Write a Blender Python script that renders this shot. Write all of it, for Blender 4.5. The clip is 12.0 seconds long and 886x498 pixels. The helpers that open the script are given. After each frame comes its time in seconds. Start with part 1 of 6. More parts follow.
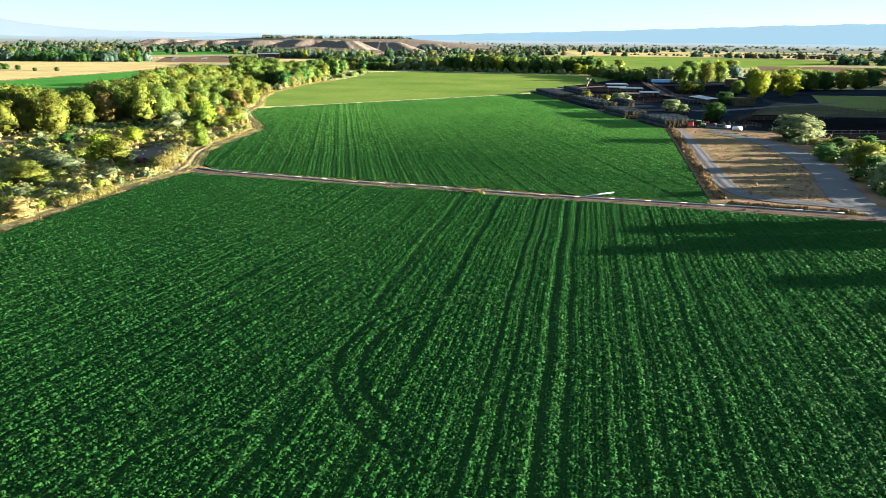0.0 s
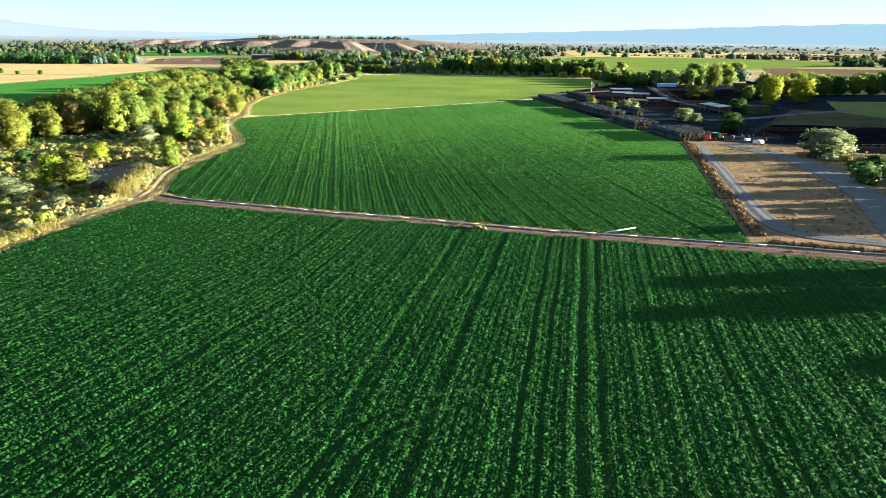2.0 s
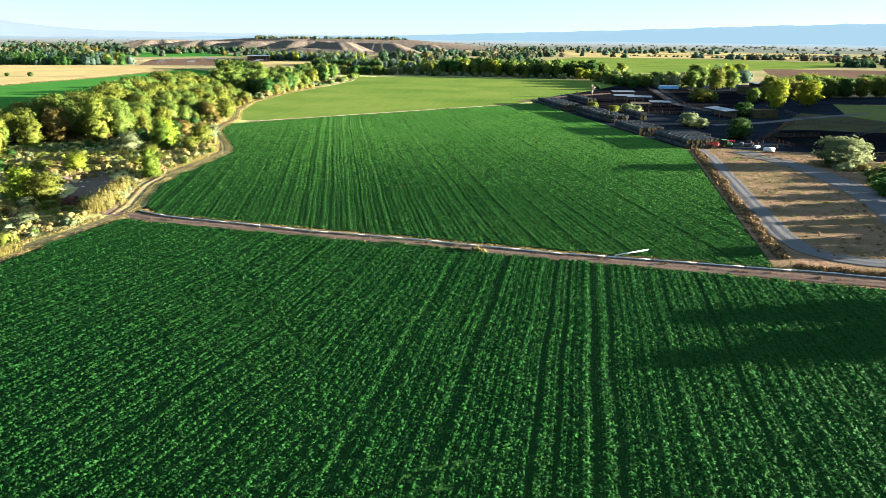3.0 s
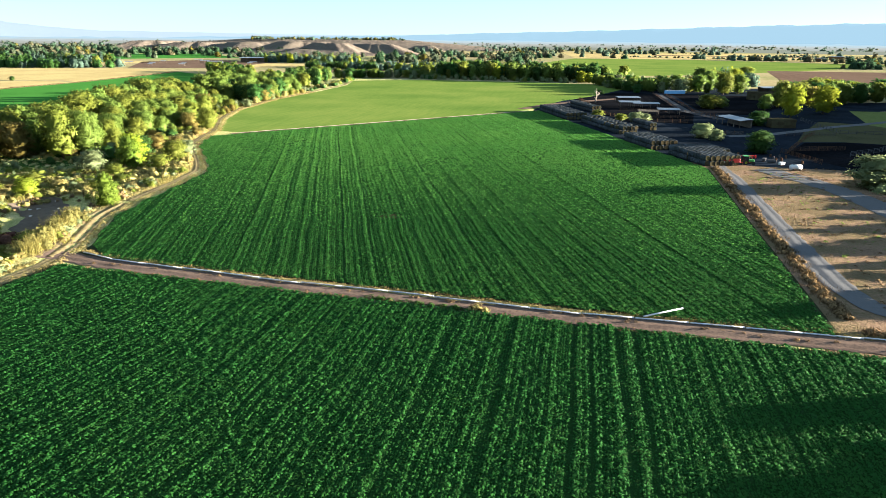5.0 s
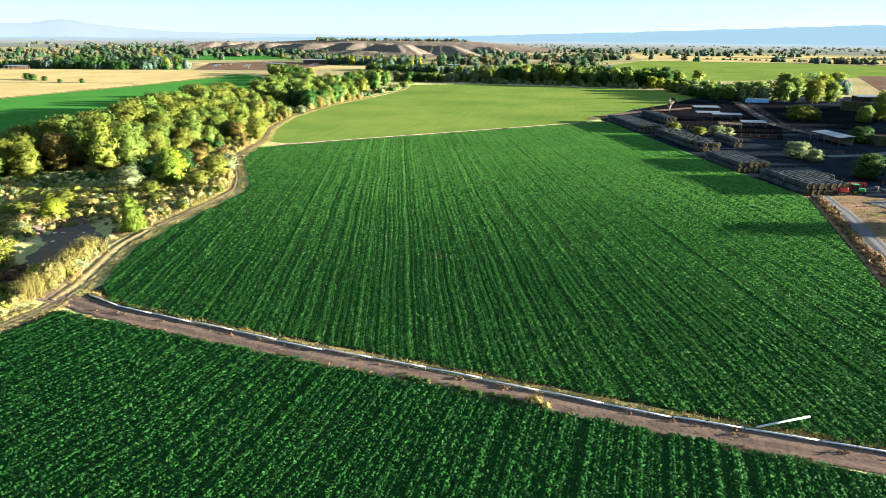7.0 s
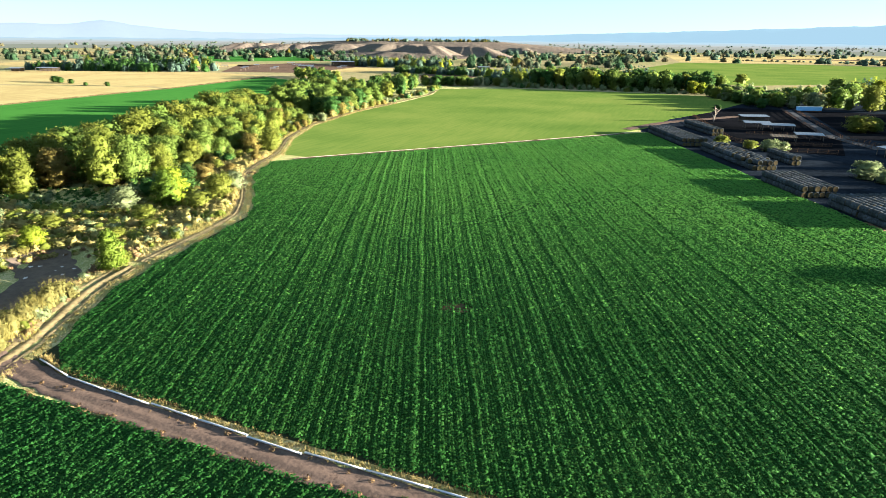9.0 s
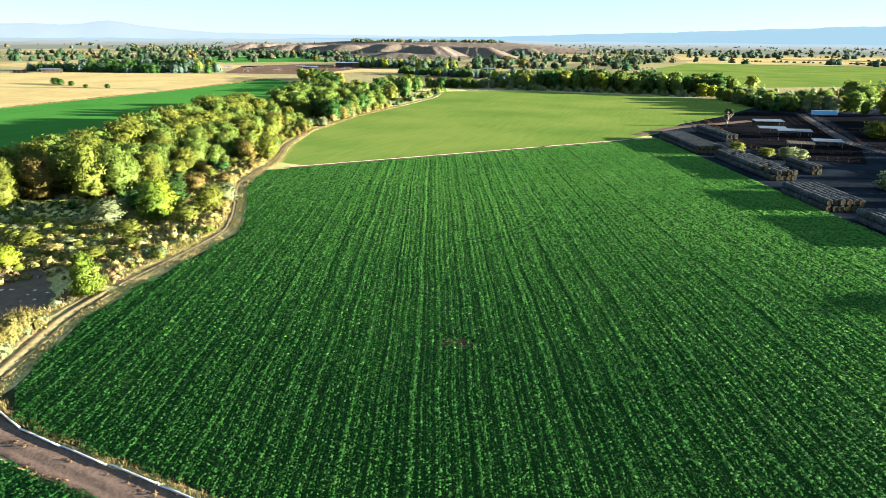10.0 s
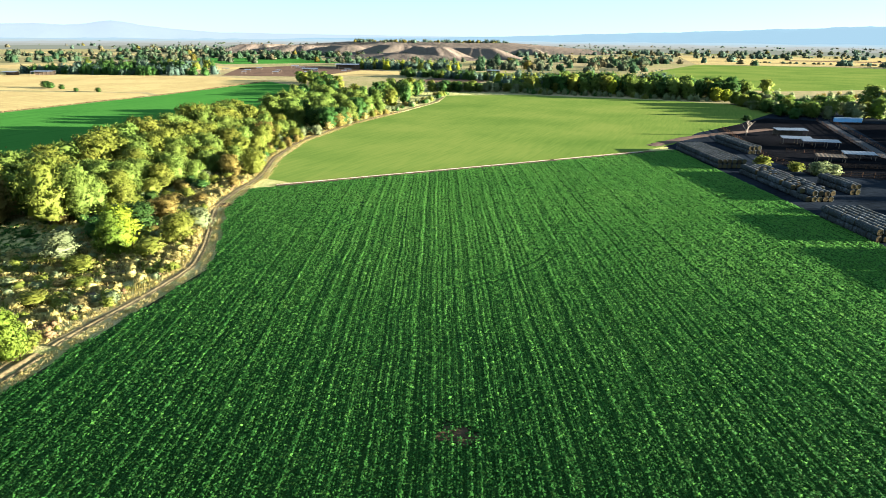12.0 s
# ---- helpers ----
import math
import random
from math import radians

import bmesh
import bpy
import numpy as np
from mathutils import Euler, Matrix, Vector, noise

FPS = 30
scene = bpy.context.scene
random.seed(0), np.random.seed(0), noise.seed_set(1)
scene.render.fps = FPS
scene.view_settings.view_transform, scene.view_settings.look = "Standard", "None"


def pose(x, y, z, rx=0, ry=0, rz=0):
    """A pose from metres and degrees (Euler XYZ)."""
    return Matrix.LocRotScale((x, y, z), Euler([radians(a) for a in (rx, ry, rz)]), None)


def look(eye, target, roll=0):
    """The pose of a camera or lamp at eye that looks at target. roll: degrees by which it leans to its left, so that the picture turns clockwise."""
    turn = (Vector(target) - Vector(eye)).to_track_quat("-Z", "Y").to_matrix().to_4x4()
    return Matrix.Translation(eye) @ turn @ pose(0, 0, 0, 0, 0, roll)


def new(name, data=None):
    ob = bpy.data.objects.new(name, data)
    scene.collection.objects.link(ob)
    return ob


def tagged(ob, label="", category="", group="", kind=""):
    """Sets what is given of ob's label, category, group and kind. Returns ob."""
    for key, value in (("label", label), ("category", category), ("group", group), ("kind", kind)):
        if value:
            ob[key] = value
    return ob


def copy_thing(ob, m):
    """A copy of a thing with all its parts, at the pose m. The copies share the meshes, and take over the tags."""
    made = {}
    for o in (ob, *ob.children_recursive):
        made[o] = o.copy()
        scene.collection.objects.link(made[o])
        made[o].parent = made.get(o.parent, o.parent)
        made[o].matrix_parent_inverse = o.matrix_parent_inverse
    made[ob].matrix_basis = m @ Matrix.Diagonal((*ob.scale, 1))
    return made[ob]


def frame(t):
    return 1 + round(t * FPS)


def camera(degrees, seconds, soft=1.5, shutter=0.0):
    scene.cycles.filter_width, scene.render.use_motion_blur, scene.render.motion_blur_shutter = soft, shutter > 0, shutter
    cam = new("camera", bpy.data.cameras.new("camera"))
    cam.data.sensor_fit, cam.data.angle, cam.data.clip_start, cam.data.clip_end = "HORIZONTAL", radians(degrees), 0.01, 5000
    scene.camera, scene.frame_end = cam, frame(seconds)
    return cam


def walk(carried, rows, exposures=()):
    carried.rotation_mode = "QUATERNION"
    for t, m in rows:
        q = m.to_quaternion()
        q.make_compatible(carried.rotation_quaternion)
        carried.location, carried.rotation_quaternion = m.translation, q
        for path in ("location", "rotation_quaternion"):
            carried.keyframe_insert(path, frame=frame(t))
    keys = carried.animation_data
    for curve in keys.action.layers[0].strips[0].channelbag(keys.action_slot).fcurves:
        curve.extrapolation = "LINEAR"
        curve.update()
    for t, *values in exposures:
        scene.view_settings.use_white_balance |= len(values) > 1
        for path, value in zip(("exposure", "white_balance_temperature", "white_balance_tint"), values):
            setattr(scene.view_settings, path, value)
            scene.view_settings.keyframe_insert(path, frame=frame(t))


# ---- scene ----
cam = camera(71.5, 12.0, soft=0.65)
METRES, EYE, TILT, LEAN, TURN = 110.0, 29.5, 0.0, 0.0, 14.3
ROWS = [
    (0.0, 0.0, 0.0, 0.0, 0.21, -18.96, -0.61),
    (0.5, 0.0007, 0.0413, 0.0059, 0.19, -18.97, -0.62),
    (1.0, 0.0016, 0.0826, 0.0101, 0.14, -18.97, -0.62),
    (1.5, 0.0026, 0.124, 0.0137, 0.08, -18.98, -0.61),
    (2.0, 0.0039, 0.1657, 0.0173, 0.04, -18.99, -0.61),
    (2.5, 0.0052, 0.2074, 0.0213, -0.04, -18.99, -0.61),
    (3.0, 0.0067, 0.2492, 0.0256, -0.13, -19.0, -0.6),
    (5.0, 0.0135, 0.4156, 0.0433, -0.3, -19.02, -0.57),
    (5.5, 0.0148, 0.4571, 0.0479, 0.56, -19.03, -0.57),
    (6.0, 0.0157, 0.4984, 0.0528, 2.3, -19.03, -0.57),
    (6.5, 0.0165, 0.5396, 0.0574, 3.7, -19.04, -0.56),
    (7.0, 0.0167, 0.5809, 0.0618, 5.27, -19.04, -0.54),
    (9.0, 0.012, 0.7453, 0.0787, 8.02, -19.07, -0.5),
    (9.5, 0.0095, 0.7865, 0.0831, 8.31, -19.07, -0.5),
    (10.0, 0.0064, 0.8278, 0.0878, 8.52, -19.07, -0.48),
    (10.5, 0.0024, 0.8693, 0.0916, 8.66, -19.08, -0.49),
    (11.0, -0.0018, 0.9107, 0.0952, 8.76, -19.07, -0.49),
    (11.5, -0.0062, 0.9521, 0.0988, 8.82, -19.09, -0.5),
    (12.0, -0.0105, 0.9933, 0.1017, 8.84, -19.09, -0.48),
]
walk(cam, [(t, pose(0, 0, EYE, TILT, LEAN, TURN) @ pose(METRES * x, METRES * y, METRES * z, 90 + pitch, roll, yaw)) for t, x, y, z, yaw, pitch, roll in ROWS])


# ---- light ----
SUN_ANGLE, SUN_HEIGHT = 21.0, 7.2
world = bpy.data.worlds.new("world")
scene.world = world
world.use_nodes = True
wn = world.node_tree.nodes
sky = wn.new("ShaderNodeTexSky")
sky.sky_type, sky.sun_disc = "NISHITA", False
sky.sun_elevation, sky.sun_rotation = radians(SUN_HEIGHT), radians(90 - SUN_ANGLE)
sky.air_density, sky.dust_density, sky.ozone_density = 0.7, 0.1, 3.0
# a thin bright veil of high cloud over the sky
veil = wn.new("ShaderNodeMix")
veil.data_type = "RGBA"
veil.inputs[0].default_value = 0.85
veil.inputs[7].default_value = (0.58, 0.87, 1.11, 1)
world.node_tree.links.new(sky.outputs[0], veil.inputs[6])
world.node_tree.links.new(veil.outputs[2], wn["Background"].inputs["Color"])
wn["Background"].inputs["Strength"].default_value = 0.057
sun = new("sun", bpy.data.lights.new("sun", "SUN"))
sun.data.energy, sun.data.angle, sun.data.color = 4.3, radians(0.5), (1.0, 0.91, 0.76)
sun.matrix_world = look((0, 0, 0), (-math.cos(radians(SUN_ANGLE)) * math.cos(radians(SUN_HEIGHT)), -math.sin(radians(SUN_ANGLE)) * math.cos(radians(SUN_HEIGHT)), -math.sin(radians(SUN_HEIGHT))))
scene.view_settings.exposure = 4.06

rng = np.random.default_rng(11)


# ---- materials ----
def surf(name, cols, fine=1.0, coarse=0.05, rough=0.9, bump=0.3, depth=0.05, piece=0.0, whole=0.0, glow=0.0, patch=0.35, metal=0.0, spec=0.0, local=False, streak=None):
    """A surface: a colour ramp over fine and coarse noise, varied by piece and by object; glow is the light let through leaves."""
    m = bpy.data.materials.new(name)
    m.use_nodes = True
    nt = m.node_tree
    n, link = nt.nodes, nt.links.new
    p = n["Principled BSDF"]
    p.inputs["Roughness"].default_value, p.inputs["Metallic"].default_value = rough, metal
    p.inputs["Specular IOR Level"].default_value = spec
    where = n.new("ShaderNodeTexCoord").outputs["Object"] if local else n.new("ShaderNodeNewGeometry").outputs["Position"]
    if streak:
        lay = n.new("ShaderNodeMapping")
        lay.inputs["Rotation"].default_value, lay.inputs["Scale"].default_value = (0, 0, radians(streak)), (1, 0.06, 1)
        link(where, lay.inputs["Vector"])
    a, b = n.new("ShaderNodeTexNoise"), n.new("ShaderNodeTexNoise")
    a.inputs["Scale"].default_value, a.inputs["Detail"].default_value, a.inputs["Roughness"].default_value = fine, 6, 0.65
    b.inputs["Scale"].default_value, b.inputs["Detail"].default_value = coarse, 4
    link(lay.outputs[0] if streak else where, a.inputs["Vector"]), link(where, b.inputs["Vector"])
    mixed = n.new("ShaderNodeMix")
    mixed.inputs[0].default_value = patch
    link(a.outputs["Fac"], mixed.inputs[2]), link(b.outputs["Fac"], mixed.inputs[3])
    ramp = n.new("ShaderNodeValToRGB")
    e = ramp.color_ramp.elements
    while len(e) < len(cols):
        e.new(0.5)
    for i, c in enumerate(cols):
        e[i].position = 0.33 + 0.34 * i / max(1, len(cols) - 1)
        e[i].color = (*c, 1)
    link(mixed.outputs[0], ramp.inputs[0])
    colour = ramp.outputs[0]
    if piece or whole:
        hsv = n.new("ShaderNodeHueSaturation")
        total = n.new("ShaderNodeMath")
        total.operation = "MULTIPLY_ADD"
        total.inputs[1].default_value = piece
        link(n.new("ShaderNodeNewGeometry").outputs["Random Per Island"], total.inputs[0])
        second = n.new("ShaderNodeMath")
        second.operation = "MULTIPLY_ADD"
        second.inputs[1].default_value, second.inputs[2].default_value = whole, 1 - piece / 2 - whole / 2
        info = n.new("ShaderNodeObjectInfo")
        link(info.outputs["Random"], second.inputs[0])
        link(second.outputs[0], total.inputs[2])
        link(total.outputs[0], hsv.inputs["Value"])
        hue = n.new("ShaderNodeMath")
        hue.operation = "MULTIPLY_ADD"
        hue.inputs[1].default_value, hue.inputs[2].default_value = whole * 0.09, 0.5 - whole * 0.045
        link(info.outputs["Random"], hue.inputs[0])
        link(hue.outputs[0], hsv.inputs["Hue"])
        link(colour, hsv.inputs["Color"])
        colour = hsv.outputs[0]
    link(colour, p.inputs["Base Color"])
    if bump:
        bm_ = n.new("ShaderNodeBump")
        bm_.inputs["Strength"].default_value, bm_.inputs["Distance"].default_value = bump, depth
        link(a.outputs["Fac"], bm_.inputs["Height"])
        link(bm_.outputs[0], p.inputs["Normal"])
    if glow:
        tr, mix = n.new("ShaderNodeBsdfTranslucent"), n.new("ShaderNodeMixShader")
        link(colour, tr.inputs["Color"])
        mix.inputs[0].default_value = glow
        link(p.outputs[0], mix.inputs[1]), link(tr.outputs[0], mix.inputs[2])
        link(mix.outputs[0], n["Material Output"].inputs["Surface"])
    return m


M = dict(
    ground=surf("dry_ground", [(0.09, 0.078, 0.039), (0.247, 0.198, 0.111), (0.143, 0.143, 0.063), (0.3, 0.243, 0.138)], 0.15, 0.006, bump=0.6, depth=0.3, patch=0.5),
    scrub=surf("scrub_ground", [(0.129, 0.108, 0.0607), (0.344, 0.294, 0.138), (0.172, 0.197, 0.0662), (0.432, 0.376, 0.188), (0.202, 0.156, 0.0994)], 2.6, 0.12, bump=1.0, depth=0.4, patch=0.5),
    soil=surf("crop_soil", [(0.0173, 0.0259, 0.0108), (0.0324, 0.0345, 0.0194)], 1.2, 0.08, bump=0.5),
    # kept much darker than the leaves, to paint the shade of the gaps
    crop=surf("shaded_understorey", [(0.006, 0.026, 0.0055), (0.009, 0.034, 0.0072), (0.0135, 0.042, 0.009)], 3.6, 0.04, rough=0.8, bump=1.0, depth=0.15, spec=0.02),
    # lighter copy for the far crop, its grazing brightness put into the colour
    crop_far_lit=surf("far_lit_understorey", [(0.0121, 0.0468, 0.00888), (0.0177, 0.0595, 0.011), (0.0255, 0.0722, 0.0136)], 3.6, 0.04, rough=0.8, bump=1.0, depth=0.12, spec=0.02),
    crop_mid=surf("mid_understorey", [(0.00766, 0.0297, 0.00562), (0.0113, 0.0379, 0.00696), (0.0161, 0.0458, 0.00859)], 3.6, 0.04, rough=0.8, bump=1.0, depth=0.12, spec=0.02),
    leaf=surf("crop_leaf", [(0.0117, 0.069, 0.0139), (0.0183, 0.0868, 0.0173), (0.0289, 0.105, 0.0206)], 0.5, 0.03, rough=0.7, bump=0, piece=0.25, glow=0.42, spec=0.05),
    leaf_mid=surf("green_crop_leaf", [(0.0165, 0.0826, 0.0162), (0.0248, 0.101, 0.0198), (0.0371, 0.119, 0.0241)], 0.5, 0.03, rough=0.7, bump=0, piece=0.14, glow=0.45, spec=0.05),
    # leaf copy with the far field's brightness painted in
    leaf_light=surf("far_lit_crop_leaf", [(0.0554, 0.19, 0.0343), (0.0782, 0.231, 0.0422), (0.111, 0.27, 0.0516)], 0.5, 0.03, rough=0.7, bump=0, piece=0.14, glow=0.52, spec=0.05),
    hayfield=surf("young_alfalfa", [(0.0556, 0.102, 0.0195), (0.0882, 0.13, 0.0275), (0.124, 0.151, 0.036)], 0.9, 0.02, bump=0.9, depth=0.05, patch=0.6, streak=-23),
    green=surf("green_field", [(0.0177, 0.0776, 0.0155), (0.0377, 0.131, 0.0244), (0.0266, 0.103, 0.02)], 0.5, 0.015, bump=0.8, depth=0.12, patch=0.5, streak=10),
    stubble=surf("stubble", [(0.197, 0.149, 0.0606), (0.331, 0.268, 0.121), (0.254, 0.191, 0.0846), (0.352, 0.289, 0.141)], 0.5, 0.02, bump=0.8, depth=0.15, patch=0.5, streak=25),
    plowed=surf("plowed_soil", [(0.07, 0.0448, 0.0336), (0.112, 0.077, 0.056)], 0.4, 0.02, bump=0.8, depth=0.2, streak=20),
    dirt=surf("dirt_track", [(0.0461, 0.0313, 0.0249), (0.109, 0.0765, 0.0609), (0.0689, 0.0498, 0.0406), (0.0907, 0.0609, 0.0489)], 2.2, 0.25, bump=0.7, depth=0.05, patch=0.5),
    path=surf("dusty_path", [(0.0582, 0.0457, 0.025), (0.133, 0.106, 0.0549), (0.183, 0.15, 0.0792)], 1.6, 0.2, bump=0.7, depth=0.06),
    # near black and bluish: the farm's shade is put into the earth colour
    yard=surf("shaded_yard_earth", [(0.00465, 0.00626, 0.0081), (0.0107, 0.0147, 0.0204), (0.0167, 0.0225, 0.0309)], 0.6, 0.06, bump=0.7, depth=0.08, patch=0.5),
    gravel=surf("gravel_road", [(0.0527, 0.0527, 0.0544), (0.0927, 0.0927, 0.0963), (0.0702, 0.0702, 0.0729)], 4.0, 0.15, bump=0.7, depth=0.04),
    drygrass=surf("mown_dry_grass", [(0.0804, 0.0494, 0.0356), (0.161, 0.106, 0.0712), (0.0976, 0.0758, 0.0413), (0.129, 0.0781, 0.0551)], 1.8, 0.12, bump=1.0, depth=0.3, patch=0.55),
    # dark manure, made darker and bluer still by shade put into its colour
    pen=surf("shaded_manure_soil", [(0.00229, 0.00258, 0.00304), (0.00534, 0.00578, 0.00707), (0.0107, 0.0109, 0.0131)], 0.7, 0.05, bump=0.8, depth=0.12, patch=0.45),
    patch=surf("bare_soil", [(0.0372, 0.0255, 0.0153), (0.0764, 0.054, 0.0338)], 2.5, 0.3, bump=0.6, depth=0.06),
    # wet mud of the hollows, darkened as well for the turnout's shade
    mud=surf("shaded_wet_mud", [(0.054, 0.0405, 0.0315), (0.099, 0.0768, 0.0585)], 0.8, 0.1, rough=0.85, bump=0.3, spec=0.05),
    weedy=surf("weedy_ground", [(0.03, 0.034, 0.017), (0.06, 0.055, 0.03), (0.042, 0.05, 0.022)], 1.2, 0.08, bump=1.0, depth=0.3, patch=0.5),
    pasture=surf("pasture", [(0.071, 0.0928, 0.0273), (0.12, 0.131, 0.0491)], 0.5, 0.04, bump=0.8, depth=0.12),
    straw=surf("dry_stalks", [(0.166, 0.129, 0.0503), (0.264, 0.209, 0.0875)], 0.6, 0.1, bump=0, piece=0.5, glow=0.2),
    reed=surf("golden_reeds", [(0.108, 0.0943, 0.0258), (0.161, 0.14, 0.043)], 0.8, 0.2, bump=0, piece=0.4, glow=0.25),
    weed=surf("brown_weeds", [(0.06, 0.0396, 0.0204), (0.102, 0.0696, 0.036)], 0.7, 0.1, bump=0, piece=0.5, glow=0.1),
    bark=surf("bark", [(0.0441, 0.0315, 0.0221), (0.101, 0.0756, 0.0567)], 3, 0.5, bump=0.8, local=True),
    deadwood=surf("bleached_wood", [(0.158, 0.137, 0.115), (0.237, 0.21, 0.178)], 3, 0.5, bump=0.6, local=True),
    t_green=surf("green_leaves", [(0.09, 0.145, 0.0278), (0.137, 0.187, 0.0398)], 0.6, 0.1, rough=0.55, bump=0, piece=0.14, whole=0.2, glow=0.58, spec=0.05),
    t_fresh=surf("fresh_leaves", [(0.0883, 0.147, 0.0206), (0.125, 0.18, 0.0265)], 0.6, 0.1, rough=0.55, bump=0, piece=0.2, whole=0.1, glow=0.55, spec=0.05),
    t_dark=surf("dark_leaves", [(0.0281, 0.0702, 0.0165), (0.0526, 0.111, 0.0258)], 0.6, 0.1, rough=0.55, bump=0, piece=0.22, whole=0.3, glow=0.5, spec=0.05),
    t_lime=surf("turning_leaves", [(0.115, 0.145, 0.0244), (0.165, 0.183, 0.0341)], 0.5, 0.1, rough=0.55, bump=0, piece=0.14, whole=0.2, glow=0.58, spec=0.05),
    t_yellow=surf("yellow_leaves", [(0.151, 0.193, 0.0205), (0.199, 0.24, 0.0279)], 0.5, 0.1, rough=0.55, bump=0, piece=0.22, whole=0.3, glow=0.5),
    t_rust=surf("rusty_leaves", [(0.154, 0.132, 0.0379), (0.2, 0.158, 0.0484)], 0.5, 0.1, rough=0.6, bump=0, piece=0.14, whole=0.2, glow=0.55),
    # far, dark and olive leaves get extra blue, in place of distance haze
    t_far=surf("hazed_far_leaves", [(0.0386, 0.0685, 0.0524), (0.0696, 0.107, 0.0754)], 0.3, 0.05, rough=0.6, bump=0, piece=0.3, whole=0.2, glow=0.3),
    t_wood=surf("hazed_dark_leaves", [(0.0264, 0.0561, 0.0286), (0.04, 0.0782, 0.0396)], 0.3, 0.05, rough=0.6, bump=0, piece=0.15, whole=0.2, glow=0.4),
    t_olive=surf("hazed_olive_leaves", [(0.0358, 0.0499, 0.0316), (0.0585, 0.0718, 0.0421)], 0.01, 0.004, rough=0.7, bump=0, piece=0.25, glow=0.2),
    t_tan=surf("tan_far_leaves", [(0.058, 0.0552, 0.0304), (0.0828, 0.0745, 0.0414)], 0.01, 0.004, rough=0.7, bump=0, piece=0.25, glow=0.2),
    t_amber=surf("amber_far_leaves", [(0.0605, 0.0565, 0.0137), (0.0833, 0.0721, 0.0156)], 0.01, 0.004, rough=0.7, bump=0, piece=0.25, glow=0.2),
    t_sage=surf("grey_leaves", [(0.122, 0.159, 0.0739), (0.204, 0.239, 0.118)], 0.7, 0.1, rough=0.7, bump=0, piece=0.22, whole=0.2, glow=0.5),
    t_gold=surf("golden_grass_heads", [(0.201, 0.171, 0.0597), (0.324, 0.268, 0.102)], 0.8, 0.2, rough=0.6, bump=0, piece=0.3, whole=0.2, glow=0.45),
    t_reed=surf("olive_gold_grass", [(0.112, 0.11, 0.036), (0.175, 0.165, 0.056)], 0.8, 0.2, rough=0.6, bump=0, piece=0.2, whole=0.2, glow=0.45),
    t_brown=surf("brown_seed_heads", [(0.108, 0.0724, 0.0376), (0.188, 0.124, 0.0637)], 0.8, 0.2, rough=0.7, bump=0, piece=0.3, whole=0.2, glow=0.2),
    t_red=surf("red_stems", [(0.075, 0.036, 0.027), (0.105, 0.054, 0.039)], 0.7, 0.1, bump=0, piece=0.5, whole=0.3, glow=0.15),
    pipe=surf("white_pipe", [(0.338, 0.352, 0.371), (0.419, 0.424, 0.439)], 3, 0.4, rough=0.45, bump=0.1, depth=0.01, local=True, spec=0.4),
    rubber=surf("black_rubber", [(0.015, 0.015, 0.015), (0.03, 0.03, 0.03)], 5, 1, rough=0.7, bump=0.2, depth=0.01, local=True),
    # stack shade is put into the wrap and hay colours: dark, with less red
    wrap=surf("shaded_net_wrap", [(0.0174, 0.0196, 0.0179), (0.0347, 0.0392, 0.0403), (0.0694, 0.0826, 0.096)], 2.5, 0.3, rough=0.5, bump=0.5, depth=0.05, whole=0.3),
    hay=surf("hay", [(0.0368, 0.0309, 0.0166), (0.0627, 0.0515, 0.0286)], 6, 0.5, bump=0.9, depth=0.06, whole=0.35),
    # roof metal toned dark and blue, with shade put into its colour
    tin=surf("shaded_galvanised_roof", [(0.0681, 0.0803, 0.099), (0.106, 0.121, 0.143)], 0.8, 0.2, rough=0.4, bump=0.1, depth=0.01, metal=0.3, spec=0.4),
    blue=surf("blue_paint", [(0.1, 0.28, 0.5), (0.16, 0.38, 0.6)], 1, 0.2, rough=0.5, bump=0.1, depth=0.01, spec=0.4),
    white=surf("white_paint", [(0.403, 0.403, 0.391), (0.461, 0.461, 0.449)], 1.5, 0.2, rough=0.5, bump=0.1, depth=0.01, spec=0.4),
    red=surf("red_paint", [(0.42, 0.03, 0.025), (0.55, 0.05, 0.04)], 2, 0.3, rough=0.45, bump=0.1, depth=0.01, spec=0.4),
    tractor=surf("green_paint", [(0.02, 0.16, 0.03), (0.03, 0.22, 0.04)], 2, 0.3, rough=0.4, bump=0.1, depth=0.01, spec=0.4),
    rust=surf("rusty_steel", [(0.05, 0.025, 0.015), (0.1, 0.06, 0.04)], 3, 0.4, rough=0.8, bump=0.4, depth=0.02),
    concrete=surf("concrete", [(0.04, 0.04, 0.042), (0.07, 0.07, 0.074)], 1.5, 0.1, bump=0.3, depth=0.03),
    timber=surf("weathered_timber", [(0.0806, 0.0605, 0.0454), (0.142, 0.116, 0.0907)], 3, 0.3, bump=0.5, depth=0.03),
    lining=surf("pale_lining", [(0.252, 0.218, 0.16), (0.353, 0.311, 0.235)], 1.2, 0.2, bump=0.3),
    rock=surf("pale_rubble", [(0.336, 0.302, 0.269), (0.462, 0.42, 0.378)], 2, 0.3, bump=0.6, depth=0.06),
    hill=surf("shale_slope", [(0.0701, 0.0564, 0.0479), (0.108, 0.088, 0.0718), (0.0838, 0.0752, 0.0547)], 0.05, 0.008, bump=1.0, depth=3.0, patch=0.4),
)


